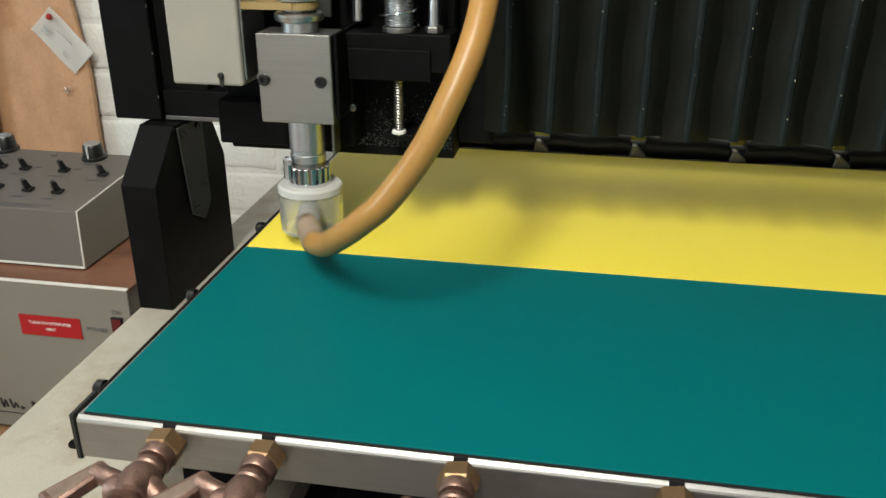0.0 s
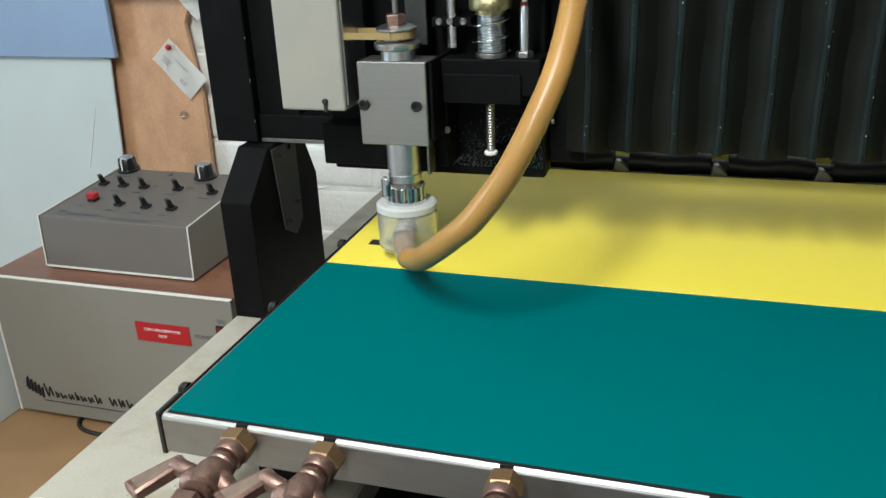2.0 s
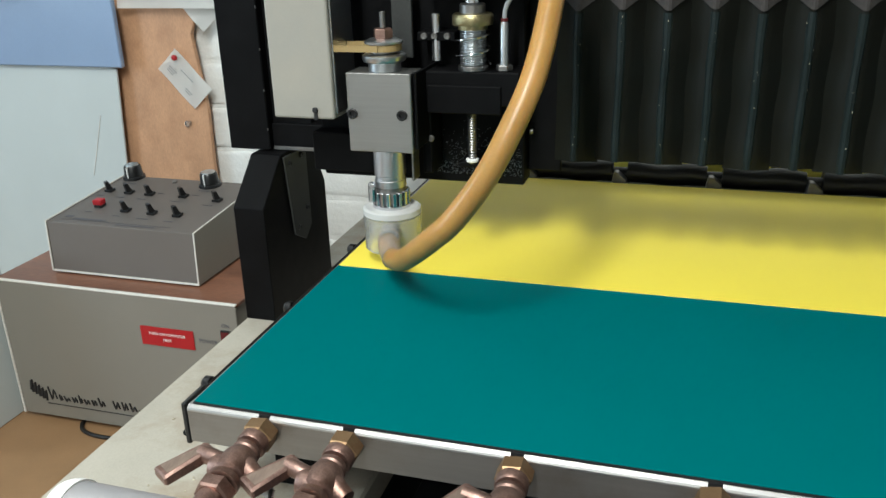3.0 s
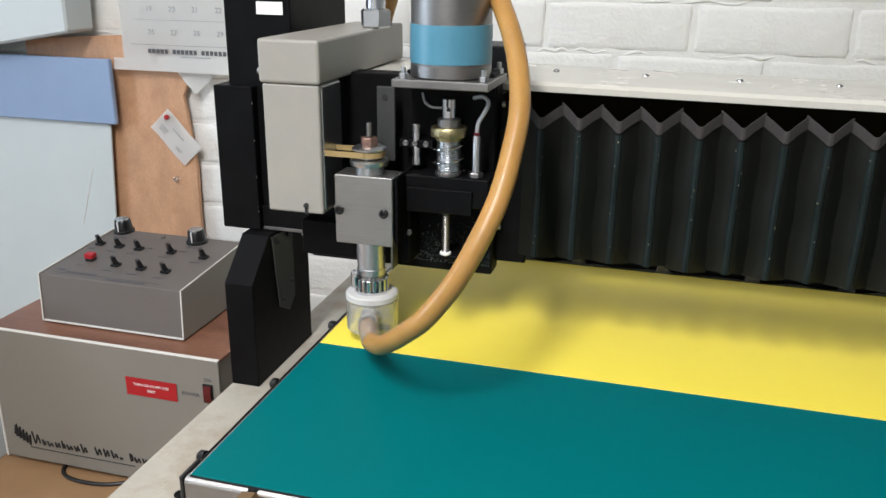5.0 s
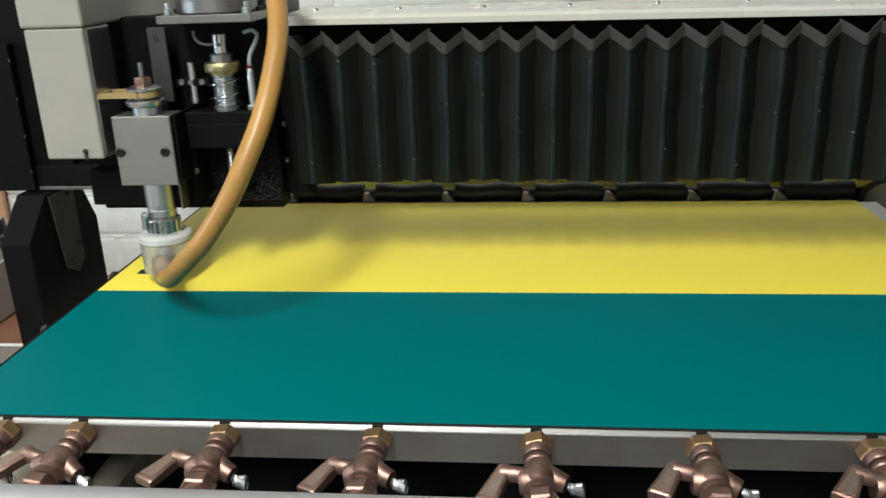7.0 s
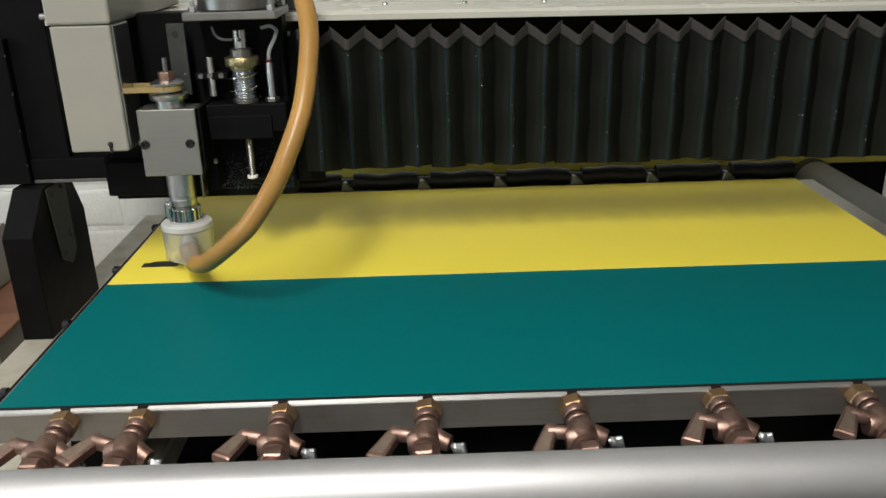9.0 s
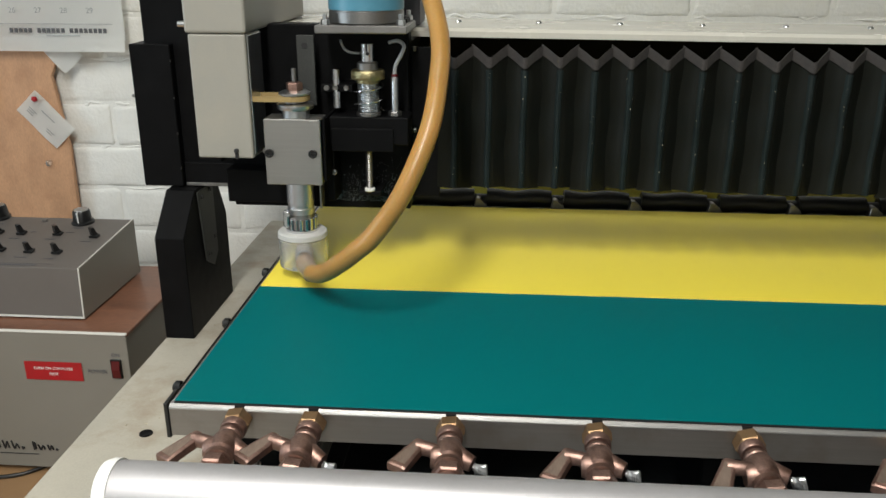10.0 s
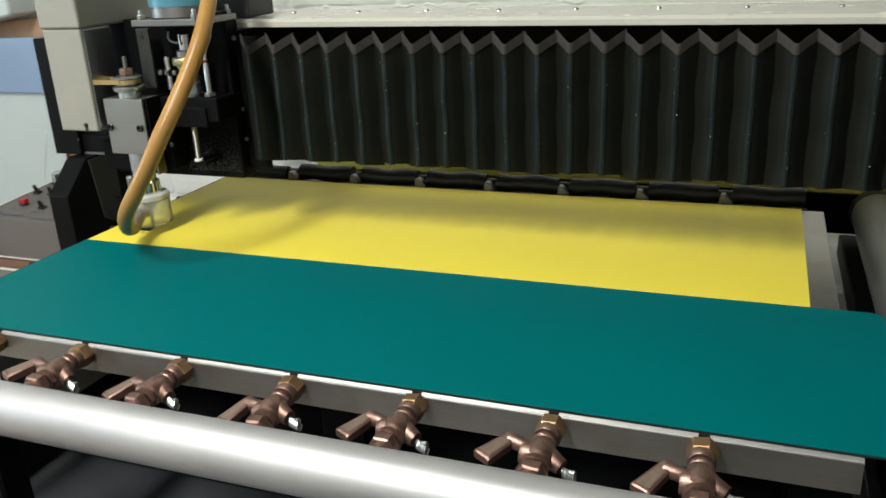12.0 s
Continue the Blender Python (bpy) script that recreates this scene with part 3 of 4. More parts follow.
for k in range(11):
    part("screw", lathe([(0, 0.0022), (0.0022, 0.0019), (0.0034, 0.0006), (0.0036, -0.0005)], at(0.0905 + 0.0870 * k, 0.415, 0.2312), 12), M_CHROME, ledge, smooth=True)
ledge.matrix_world = Matrix.Translation((0.35, 0, 0.222)) @ TILT @ Matrix.Translation((-0.35, 0, -0.222))

bellows = thing("bellows", "black pleated cloth bellows hanging under the gantry cover", "bellows")
NEAR_Y, FAR_Y, PITCH = 0.2815, 0.2960, 0.0329
PLEATS = 25
lint = random.Random(21)


def pleat(k):
    """One fold: two flanks of cloth that meet in a rounded ridge, with a grey welt on top and a painted sheen strip
    down the ridge.
    """
    r = random.Random(100 + k)
    half = PITCH / 2 + 0.0011                      # the flanks cross those of the next fold at the back
    lean, dip = r.uniform(-0.0005, 0.0005), r.uniform(-0.0012, 0.0012)
    back = FAR_Y + 0.0011 * (FAR_Y - NEAR_Y) / (PITCH / 2)
    cross = [(-half, back, 0.2196), (-half * 0.5, (NEAR_Y + back) / 2, 0.2140), (-0.0021, NEAR_Y + 0.0006, 0.2090), (0, NEAR_Y, 0.2085), (0.0021, NEAR_Y + 0.0006, 0.2090), (half * 0.5, (NEAR_Y + back) / 2, 0.2140), (half, back, 0.2196)]
    bm = bmesh.new()
    cols = []
    for x, y, zt in cross:
        zb = 0.0825 - 0.20 * (y - NEAR_Y) + dip
        cols.append([bm.verts.new((x + lean * i / 12 + 0.0003 * math.sin(i * 0.8 + k * 1.7), y + 0.0007 * math.sin(i * 1.1 + k * 2.3), zt + dip + (zb - zt) * i / 12)) for i in range(13)])
    for p, q in zip(cols[:-1], cols[1:]):
        for i in range(12):
            bm.faces.new((p[i], q[i], q[i + 1], p[i + 1]))
    rear = [[bm.verts.new(v.co + Vector((0, 0.0014, 0))) for v in col] for col in cols]
    for p, q in zip(rear[:-1], rear[1:]):
        for i in range(12):
            bm.faces.new((p[i], p[i + 1], q[i + 1], q[i]))
    for p, q, u, v in zip(cols[:-1], cols[1:], rear[:-1], rear[1:]):
        bm.faces.new((p[0], u[0], v[0], q[0])), bm.faces.new((p[12], q[12], v[12], u[12]))
    for a, c in ((cols[0], rear[0]), (cols[-1], rear[-1])):
        for i in range(12):
            bm.faces.new((a[i], a[i + 1], c[i + 1], c[i]))
    fold = part("pleat", bm, M_BELLOWS, bellows, "black coated cloth fold", True)
    # Grey band holds the light on the fold's top edge as colour.
    bm = bmesh.new()
    loops = [[bm.verts.new((x, y - 0.0010 + dy, z + dip + dz)) for dy, dz in ((-0.0004, -0.0088), (0.0016, -0.0088), (0.0016, 0.0010), (-0.0004, 0.0010))] for x, y, z in cross]
    for p, q in zip(loops[:-1], loops[1:]):
        for j in range(4):
            bm.faces.new((p[j], p[(j + 1) % 4], q[(j + 1) % 4], q[j]))
    bm.faces.new(loops[0]), bm.faces.new(loops[-1][::-1])
    part("welt", bm, M_WELT, fold, "grey strip for the lit top edge")
    # Lighter teal strip colours in the sheen along the ridge.
    bm = bmesh.new()
    strips = []
    for i in range(1, 13):
        z = 0.2085 + dip + (0.0825 - 0.2085) * i / 12
        x, y, wide = lean * i / 12 + 0.0003 * math.sin(i * 0.8 + k * 1.7), NEAR_Y - 0.0006 + 0.0007 * math.sin(i * 1.1 + k * 2.3), r.uniform(0.94, 1.06)
        strips.append([bm.verts.new((x + u * wide, y + v, z)) for u, v in ((-0.0034, 0.0026), (-0.0021, 0.0005), (0.0, -0.0002), (0.0021, 0.0005), (0.0034, 0.0026))])
    for p, q in zip(strips[:-1], strips[1:]):
        for j in range(4):
            bm.faces.new((p[j], p[j + 1], q[j + 1], q[j]))
    part("fold_edge", bm, M_FOLD, fold, "teal sheen coloured along the fold", True)
    bm = bmesh.new()
    for _ in range(4):
        x, z, size = lint.gauss(0, 0.0016), lint.uniform(0.095, 0.195), lint.uniform(0.0002, 0.0006)
        box(x, x + size, NEAR_Y - 0.0016, NEAR_Y, z, z + size * lint.uniform(0.5, 2.0), 0, bm)
    tagged(part("lint", bm, M_SHAVING, fold, "pale specks of engraving dust"), kind="stuff")
    return fold


PLEATED = [pleat(k) for k in range(1, PLEATS)]
bellows.matrix_world = Matrix.Translation((0.35, 0, 0.2)) @ Matrix.Rotation(radians(0.15), 4, "Y") @ Matrix.Translation((-0.35, 0, -0.2))


# ---- the engraving head, which travels along the gantry ----
head = thing("engraver_spindle_unit", "engraving head with aluminium spindle block, blue motor and amber hose", "machine head")
SHIFT = Matrix.Translation((-0.0140, 0.0150, -0.0050))


def hpart(name, bm, mat, parent=None, label="", smooth=False):
    bm.transform(SHIFT)
    return part(name, bm, mat, parent, label, smooth)


SX, SY = 0.0415, 0.2460
part("carriage_plate", box(-0.041, 0.1430, 0.2965, 0.322, 0.0545, 0.2380, 0.0012), M_BLACK, head, "black carriage plate dusted with chips")
part("carriage_body", box(0.100, 0.1425, 0.3222, 0.415, 0.0700, 0.2210, 0.001), M_BLACK, head, "black carriage block on the gantry slide")
# Added panel blocks the view through and keeps this gap dark.
part("bellows_gap_panel", box(0.1432, 0.172, 0.3120, 0.3160, 0.0640, 0.2160, 0.0008), M_BLACK, head, "added black panel closing the gap beside the bellows")
part("lower_plate", box(-0.041, 0.030, 0.276, 0.296, 0.0640, 0.098, 0.001), M_BLACK, head)
hpart("housing", box(0.080, 0.160, 0.244, 0.281, 0.134, 0.1605, 0.001), M_BLACK, head, "black machined housing")
hpart("housing_step", box(0.086, 0.146, 0.241, 0.2445, 0.128, 0.150, 0.0006), M_BLACK, head)
hpart("slide", box(0.078, 0.086, 0.250, 0.281, 0.075, 0.134, 0.0008), M_BLACK, head)
part("block_clamp", box(0.0680, 0.0705, 0.236, 0.296, 0.098, 0.158, 0.0005), M_BLACK, head)
bm = box(0.0132, 0.0668, 0.2325, 0.262, 0.0950, 0.1575, 0.0007)
part("spindle_block", bm, M_ALU, head, "brushed aluminium spindle block")
for x in (0.0175, 0.0590):
    socket_screw(head, at(x, 0.2325, 0.1255, FRONT), 0.0042)
socket_screw(head, at(0.0120, 0.240, 0.126, FRONT), 0.0028, mat=M_STEEL)
part("side_strip", box(0.0600, 0.0618, 0.247, 0.262, 0.068, 0.0950, 0.0003), M_STEEL, head, "thin steel strip")
part("spindle", lathe([(0, 0.0975), (0.0130, 0.0975), (0.0130, 0.0740), (0.0124, 0.0735), (0.0124, 0.0700), (0.0130, 0.0695), (0.0130, 0.0640), (0, 0.064)], at(SX, SY, 0), 36), M_SPINDLE, head, "polished steel spindle", True)
bm = lathe([(0, 0.0500), (0.0160, 0.0492), (0.0160, 0.0440), (0, 0.0440)], at(SX, SY, 0), 36)
part("depth_collar", bm, M_CHROME, head, "castellated chrome depth ring", True)
# Duller core puts the shade between the ribs into its colour.
part("collar_core", rod(0.0126, 0.0495, 0.0645, at(SX, SY, 0), 32), M_STEEL, head, "duller steel core that darkens the rib gaps", True)
for k in range(18):
    a = 2 * math.pi * k / 18
    part("rib", box(0.0120, 0.0156, -0.0015, 0.0015, 0.0490, 0.0605, 0.0005), M_CHROME, head).matrix_basis = at(SX, SY, 0, Matrix.Rotation(a, 4, "Z"))
part("lock_clip", box(SX - 0.0148, SX - 0.0095, SY - 0.0150, SY - 0.0095, 0.0520, 0.0690, 0.0012), M_CHROME, head, "small chrome clip")
part("clip_screw", rod(0.0026, 0, 0.003, at(SX - 0.010, SY - 0.0145, 0.0665, FRONT), 14), M_CHROME, head, smooth=True)
part("cup_rim", lathe([(0.0145, 0.0505), (0.0222, 0.0505), (0.0241, 0.0490), (0.0243, 0.0445), (0.0228, 0.0440), (0.0145, 0.0440)], at(SX, SY, -0.0040), 48), M_FROST, head, "frosted white plastic rim", True)
cup = part("chip_cup", lathe([(0.0226, 0.0438), (0.0241, 0.0436), (0.0238, 0.0150), (0.0228, 0.0140), (0.0205, 0.0150), (0.0210, 0.0420), (0.0226, 0.0438)], at(SX, SY, -0.0040), 48), M_ACRYLIC, head, "clear acrylic chip cup", True)
part("cutter", lathe([(0, 0.0005), (0.0016, 0.004), (0.0022, 0.010), (0.0022, 0.045), (0, 0.045)], at(SX, SY, 0), 14), M_STEEL, head, smooth=True)
part("collet", rod(0.0085, 0.030, 0.046, at(SX, SY, 0), 20), M_STEEL, head, smooth=True)
part("hose_port", lathe([(0.0068, -0.002), (0.0088, -0.002), (0.0090, 0.018), (0.0080, 0.0195), (0.0068, 0.0195), (0.0068, -0.002)], at(SX + 0.006, SY - 0.021, 0.0300, FRONT @ Matrix.Rotation(radians(14), 4, "Y")), 28), M_ACRYLIC, head, "clear plastic port", True)
part("port_sleeve", rod(0.0066, 0.0, 0.016, at(SX + 0.006, SY - 0.021, 0.0300, FRONT @ Matrix.Rotation(radians(14), 4, "Y")), 20), M_BRASS, head, smooth=True)
HOSE = [(0.0495, 0.216, 0.0290), (0.054, 0.203, 0.0245), (0.063, 0.187, 0.0235), (0.079, 0.164, 0.033), (0.098, 0.143, 0.050), (0.115, 0.131, 0.066), (0.130, 0.125, 0.081), (0.151, 0.126, 0.110),
        (0.166, 0.135, 0.140), (0.177, 0.152, 0.170), (0.181, 0.177, 0.200), (0.181, 0.203, 0.230), (0.172, 0.234, 0.260), (0.157, 0.262, 0.290), (0.13, 0.300, 0.325), (0.09, 0.35, 0.35), (0.04, 0.39, 0.345), (0.01, 0.42, 0.32), (-0.01, 0.43, 0.272)]
part("hose", tube(HOSE, 0.0083, 20, 6), M_HOSE, head, "amber translucent vinyl vacuum hose", True)
part("hose_sleeve", tube(HOSE[:3], 0.0090, 20, 4), M_ACRYLIC, head, "clear elbow over the hose end", True)

# pulley and belt above the block
part("bearing_cap", rod(0.0128, 0.1575, 0.1650, at(SX, SY, 0), 32), M_ZINC, head, smooth=True)
part("pulley_flange", lathe([(0, 0.169), (0.0165, 0.169), (0.0172, 0.1705), (0.0172, 0.1735), (0.0155, 0.1745), (0.012, 0.1750), (0, 0.175)], at(SX, SY, -0.0035), 36), M_ZINC, head, "pale plated pulley flange", True)
part("pulley", rod(0.0115, 0.175, 0.1825, at(SX, SY, -0.0035), 32), M_STEEL, head, smooth=True)
part("pulley_flange", lathe([(0, 0.1825), (0.0150, 0.1825), (0.0152, 0.1840), (0.011, 0.1860), (0, 0.1860)], at(SX, SY, -0.0035), 36), M_ZINC, head, smooth=True)
part("pulley_nut", hexagon(0.0078, 0.186, 0.1935, at(SX, SY, -0.0035)), M_COPPER, head, "coppery nut")
part("draw_pin", rod(0.0024, 0.1935, 0.206, at(SX, SY, -0.0035), 12), M_STEEL, head, smooth=True)
bm = bmesh.new()
out = [(SX + 0.0135 * math.cos(a), SY + 0.0135 * math.sin(a)) for a in [radians(-90 + 180 * k / 14) for k in range(15)]] + [(-0.035, SY + 0.011), (-0.035, SY + 0.0095)]
for (x0, y0), (x1, y1) in zip(out[:15], out[1:16]):
    box(0, 1, 0, 1, 0, 1, 0, bm)
    v = list(bm.verts)[-8:]
    nx, ny = Vector((x1 - x0, y1 - y0, 0)).normalized().yx
    for q in v:
        u, w, h = q.co
        q.co = Vector((x0 + u * (x1 - x0) + (w - 0.5) * 0.0018 * ny, y0 + u * (y1 - y0) - (w - 0.5) * 0.0018 * nx, 0.1735 + 0.0048 * h))
box(-0.035, SX, SY - 0.0144, SY - 0.0126, 0.1735, 0.1783, 0, bm)
part("belt", bm, M_BELT, head, "tan flat drive belt")

# spring-loaded lift, stops and sensors
LX, LY = 0.121, 0.255
hpart("lift_sleeve", rod(0.0120, 0.1605, 0.1645, at(LX, LY, 0), 28), M_STEEL, head, smooth=True)
bm = bmesh.new()
prof = [(0, 0.164)]
for k in range(16):
    prof += [(0.0095, 0.1645 + k * 0.0019), (0.0106, 0.1645 + k * 0.0019 + 0.00095)]
hpart("threaded_sleeve", lathe(prof + [(0.0095, 0.1955), (0, 0.1955)], at(LX, LY, 0), 28), M_ZINC, head, "threaded steel sleeve", True)
hpart("spring", tube([(LX + 0.0138 * math.cos(k * 0.7), LY + 0.0138 * math.sin(k * 0.7), 0.1655 + 0.0013 * k) for k in range(22)], 0.0008, 8, 3), M_CHROME, head, "thin wire spring", True)
hpart("adjusting_ring", lathe([(0, 0.192), (0.0115, 0.192), (0.0115, 0.195), (0.0155, 0.1955), (0.0160, 0.197), (0.0160, 0.2025), (0.0150, 0.204), (0.0105, 0.2045), (0, 0.2045)], at(LX, LY, 0), 36), M_DULLBRASS, head, "knurled brass adjusting ring", True)
hpart("ring_collar", lathe([(0, 0.2045), (0.0102, 0.2045), (0.0102, 0.2105), (0.0090, 0.2115), (0, 0.2115)], at(LX, LY, 0), 28), M_STEEL, head, smooth=True)
hpart("slotted_shaft", rod(0.0066, 0.2115, 0.2285, at(LX, LY, 0), 24), M_CHROME, head, "slotted chrome shaft", True)
# Black inlays colour in the shade of the shaft's slot and hole.
hpart("shaft_slot", box(LX - 0.0008, LX + 0.0010, LY - 0.0071, LY - 0.0062, 0.2215, 0.2287), M_CORE, head)
hpart("shaft_hole", rod(0.0018, 0.0, 0.0006, at(LX + 0.001, LY - 0.0064, 0.2195, FRONT), 12), M_CORE, head)
hpart("stop_rod", rod(0.0042, 0.166, 0.2035, at(0.089, 0.262, 0), 18), M_CHROME, head, smooth=True)
hpart("stop_bracket", box(0.074, 0.105, 0.258, 0.281, 0.182, 0.189, 0.0006), M_BLACK, head)
for x in (0.080, 0.0885, 0.099):
    socket_screw(head, SHIFT @ at(x, 0.258, 0.186, FRONT), 0.0026, mat=M_STEEL)
bm = box(0.0520, 0.0690, 0.2605, 0.2650, 0.168, 0.2345, 0.0006)
hpart("steel_bar", bm, M_PLATE, head, "upright flat steel bar")
# Black disc replaces the shade inside the bar's hole.
hpart("bar_hole", rod(0.0030, 0, 0.0006, at(0.0600, 0.2604, 0.2250, FRONT), 16), M_CORE, head)
hpart("sensor", lathe([(0, 0.1605), (0.0034, 0.1605), (0.0034, 0.196), (0.0028, 0.198), (0, 0.198)], at(0.1465, 0.253, 0), 18), M_ZINC, head, "threaded proximity sensor", True)
hpart("sensor_nut", hexagon(0.0066, 0.1607, 0.1655, at(0.1465, 0.253, 0)), M_STEEL, head)
hpart("sensor_tip", rod(0.0030, 0.1975, 0.2005, at(0.1465, 0.253, 0), 14), M_DIMRED, head)
hpart("sensor_cable", tube([(0.1465, 0.253, 0.200), (0.148, 0.252, 0.209), (0.1535, 0.252, 0.219), (0.1555, 0.255, 0.2265), (0.149, 0.262, 0.2300), (0.140, 0.266, 0.228)], 0.0018, 10, 6), M_CABLE, head, "grey cable", True)
hpart("sensor_cable", tube([(0.112, 0.262, 0.2185), (0.104, 0.258, 0.2195), (0.098, 0.258, 0.2235), (0.094, 0.264, 0.230)], 0.0012, 8, 6), M_CABLE, head, smooth=True)
bm = bmesh.new()
prof = [(0, 0.085)]
for k in range(22):
    prof += [(0.0030, 0.0855 + k * 0.0022), (0.0036, 0.0855 + k * 0.0022 + 0.0011)]
hpart("lead_screw", lathe(prof + [(0, 0.134)], at(0.1205, 0.250, 0), 16), M_STEEL, head, "threaded adjusting screw", True)
hpart("screw_tip", rod(0.0052, 0.0870, 0.0900, at(0.1205, 0.250, 0), 18), M_WHITE, head, smooth=True)
hpart("tip_bracket", box(0.110, 0.132, 0.247, 0.281, 0.0830, 0.0870, 0.0005), M_BLACK, head)
socket_screw(head, SHIFT @ at(0.104, 0.281, 0.126, FRONT), 0.0045, mat=M_BLACKP)
socket_screw(head, SHIFT @ at(0.086, 0.2495, 0.105, FRONT), 0.0026, mat=M_STEEL)
for z in (0.105, 0.14, 0.22):
    socket_screw(head, SHIFT @ at(0.1615, 0.290, z, RIGHT), 0.0026, mat=M_STEEL)
rng = random.Random(4)
bm = bmesh.new()
for _ in range(1000):
    x, z = rng.uniform(0.080, 0.155), 0.067 + abs(rng.gauss(0, 0.016))
    s = rng.uniform(0.00012, 0.0004)
    box(x, x + s, 0.2803, 0.2813, z, z + s, 0, bm)
tagged(hpart("chip_dust", bm, M_ZINC, head, "pale engraving chips stuck to the plate"), kind="stuff")

# motor on its plate
MX, MY = 0.1200, 0.262
hpart("motor_plate", box(0.078, 0.162, 0.225, 0.30, 0.2395, 0.2465, 0.0008), M_STEEL, head, "grey steel motor plate")
hpart("plate_web", box(0.080, 0.158, 0.262, 0.2995, 0.2465, 0.250, 0.0005), M_BLACK, head)
for x in (0.087, 0.156):
    for y in (0.232, 0.292):
        b_ = hpart("plate_bolt", hexagon(0.0042, 0.2465, 0.2515, at(x, y, 0)), M_ZINC, head)
        hpart("bolt_stud", rod(0.0022, 0.2515, 0.2565, at(x, y, 0), 12), M_ZINC, b_)
motor = hpart("motor", lathe([(0, 0.2465), (0.0335, 0.2465), (0.0350, 0.248), (0.0350, 0.2575), (0.0345, 0.258), (0.0345, 0.3155), (0.0350, 0.316), (0.0350, 0.334), (0.0330, 0.336), (0, 0.336)], at(MX, MY, 0), 48), M_STEEL, head, "grey motor with a light blue band", True)
hpart("blue_band", lathe([(0.0347, 0.2590), (0.0352, 0.2592), (0.0352, 0.2905), (0.0347, 0.2907), (0.0347, 0.2590)], at(MX, MY, 0), 48), M_MOTORBLUE, motor, "light blue wrap", True)
hpart("motor_shaft", rod(0.0042, 0.336, 0.348, at(MX, MY, 0), 16), M_CHROME, motor, smooth=True)
hpart("motor_knob", lathe([(0, 0.346), (0.013, 0.346), (0.015, 0.348), (0.015, 0.353), (0.012, 0.356), (0, 0.357)], at(MX, MY, 0), 28), M_BLACKP, motor, "black knob", True)

# cream belt cover
part("belt_cover", box(-0.0490, 0.0038, 0.2272, 0.275, 0.1210, 0.2345, 0.0018, seg=2), M_CREAM, head, "cream belt cover with a hanging flap")
# Black inlay paints the shade in the flap's notch.
part("cover_notch", box(-0.0135, -0.0105, 0.2264, 0.2272, 0.1205, 0.1270, 0.0), M_CORE, head)
part("notch_screw", rod(0.0022, 0.0, 0.003, at(-0.0120, 0.2275, 0.1285, FRONT), 12), M_CORE, head)
part("cover_side", box(0.0040, 0.0052, 0.231, 0.272, 0.125, 0.233, 0.0004), M_ZINC, head, "shiny inner edge")
part("cover_cap", box(-0.0510, 0.0055, 0.2255, 0.450, 0.2350, 0.2720, 0.0025, seg=2), M_CREAM, head, "cream cap over the belt drive")
hexf = part("hex_fitting", hexagon(0.0155, 0.2722, 0.290, at(0.002, 0.375, 0)), M_ZINC, head, "zinc hexagon fitting")
part("fitting_pipe", rod(0.0095, 0.290, 0.34, at(0.002, 0.375, 0), 20), M_ZINC, hexf, smooth=True)
part("cover_hook", rod(0.003, 0, 0.02, at(-0.050, 0.262, 0.240, Matrix.Rotation(radians(-90), 4, "Y")), 12), M_ZINC, head, smooth=True)
part("rear_box", box(0.100, 0.150, 0.338, 0.392, 0.2345, 0.262, 0.0015), M_GREYBOX, head, "small black box behind the motor")

# ---- the controller and what stands round it ----
LT = -0.2145
case = thing("controller_case", "beige metal controller case with wood laminate top, standing on the desk", "controller")
CX0, CX1, CY0, CY1, CZ0 = -0.712, -0.3055, 0.529, 0.80, -0.452
part("front", prism([(CX0, CZ0 + 0.006), (CX1, CZ0 + 0.006), (CX1, LT - 0.006), (CX1 - 0.008, LT - 0.001), (CX0, LT - 0.001)], CY0, CY0 + 0.004, "y", 0.0008), M_BEIGE, case, "beige front panel")
part("body", box(CX0 + 0.001, CX1 - 0.001, CY0 + 0.0045, CY1, CZ0 + 0.004, LT - 0.006, 0.001), M_BEIGE, case)
part("top", box(CX0 - 0.001, CX1 + 0.001, CY0 + 0.004, CY1 + 0.001, LT - 0.0058, LT, 0.001), M_WOODTOP, case, "reddish wood-grain laminate top")
part("top_trim", box(CX0 - 0.001, CX1 + 0.001, CY0 - 0.0015, CY0 + 0.0038, LT - 0.0022, LT + 0.0006, 0.0005), M_EDGE, case, "pale bare edge")
part("side_trim", box(CX0 - 0.003, CX0 - 0.0005, CY0 - 0.001, CY0 + 0.008, CZ0 + 0.004, LT - 0.003, 0.0005), M_EDGE, case)
for x in (CX0 + 0.04, CX1 - 0.05):
    part("rubber_foot", rod(0.010, -0.4555, CZ0 + 0.005, at(x, CY0 + 0.03, 0), 16), M_BLACKP, case)
sticker = part("warning_label", box(-0.4648, -0.3778, CY0 - 0.0016, CY0 - 0.0006, -0.2925, -0.2630, 0.0), M_RED, case, "red warning label with white words")
writing("label_words", "TURN ON COMPUTER", 0.0060, at(-0.4213, CY0 - 0.0019, -0.2735, FRONT), M_WHITE, sticker)
writing("label_words", "FIRST", 0.0060, at(-0.4213, CY0 - 0.0019, -0.2825, FRONT), M_WHITE, sticker)
writing("switch_words", "POWER", 0.0085, at(-0.3548, CY0 - 0.0008, -0.2765, FRONT), M_INK, case)
writing("switch_words", "ON", 0.0080, at(-0.3243, CY0 - 0.0008, -0.2485, FRONT), M_INK, case)
switch = part("power_switch", box(-0.3328, -0.3168, CY0 - 0.003, CY0 + 0.001, -0.2855, -0.2555, 0.0006), M_BLACKP, case, "dark rocker power switch")
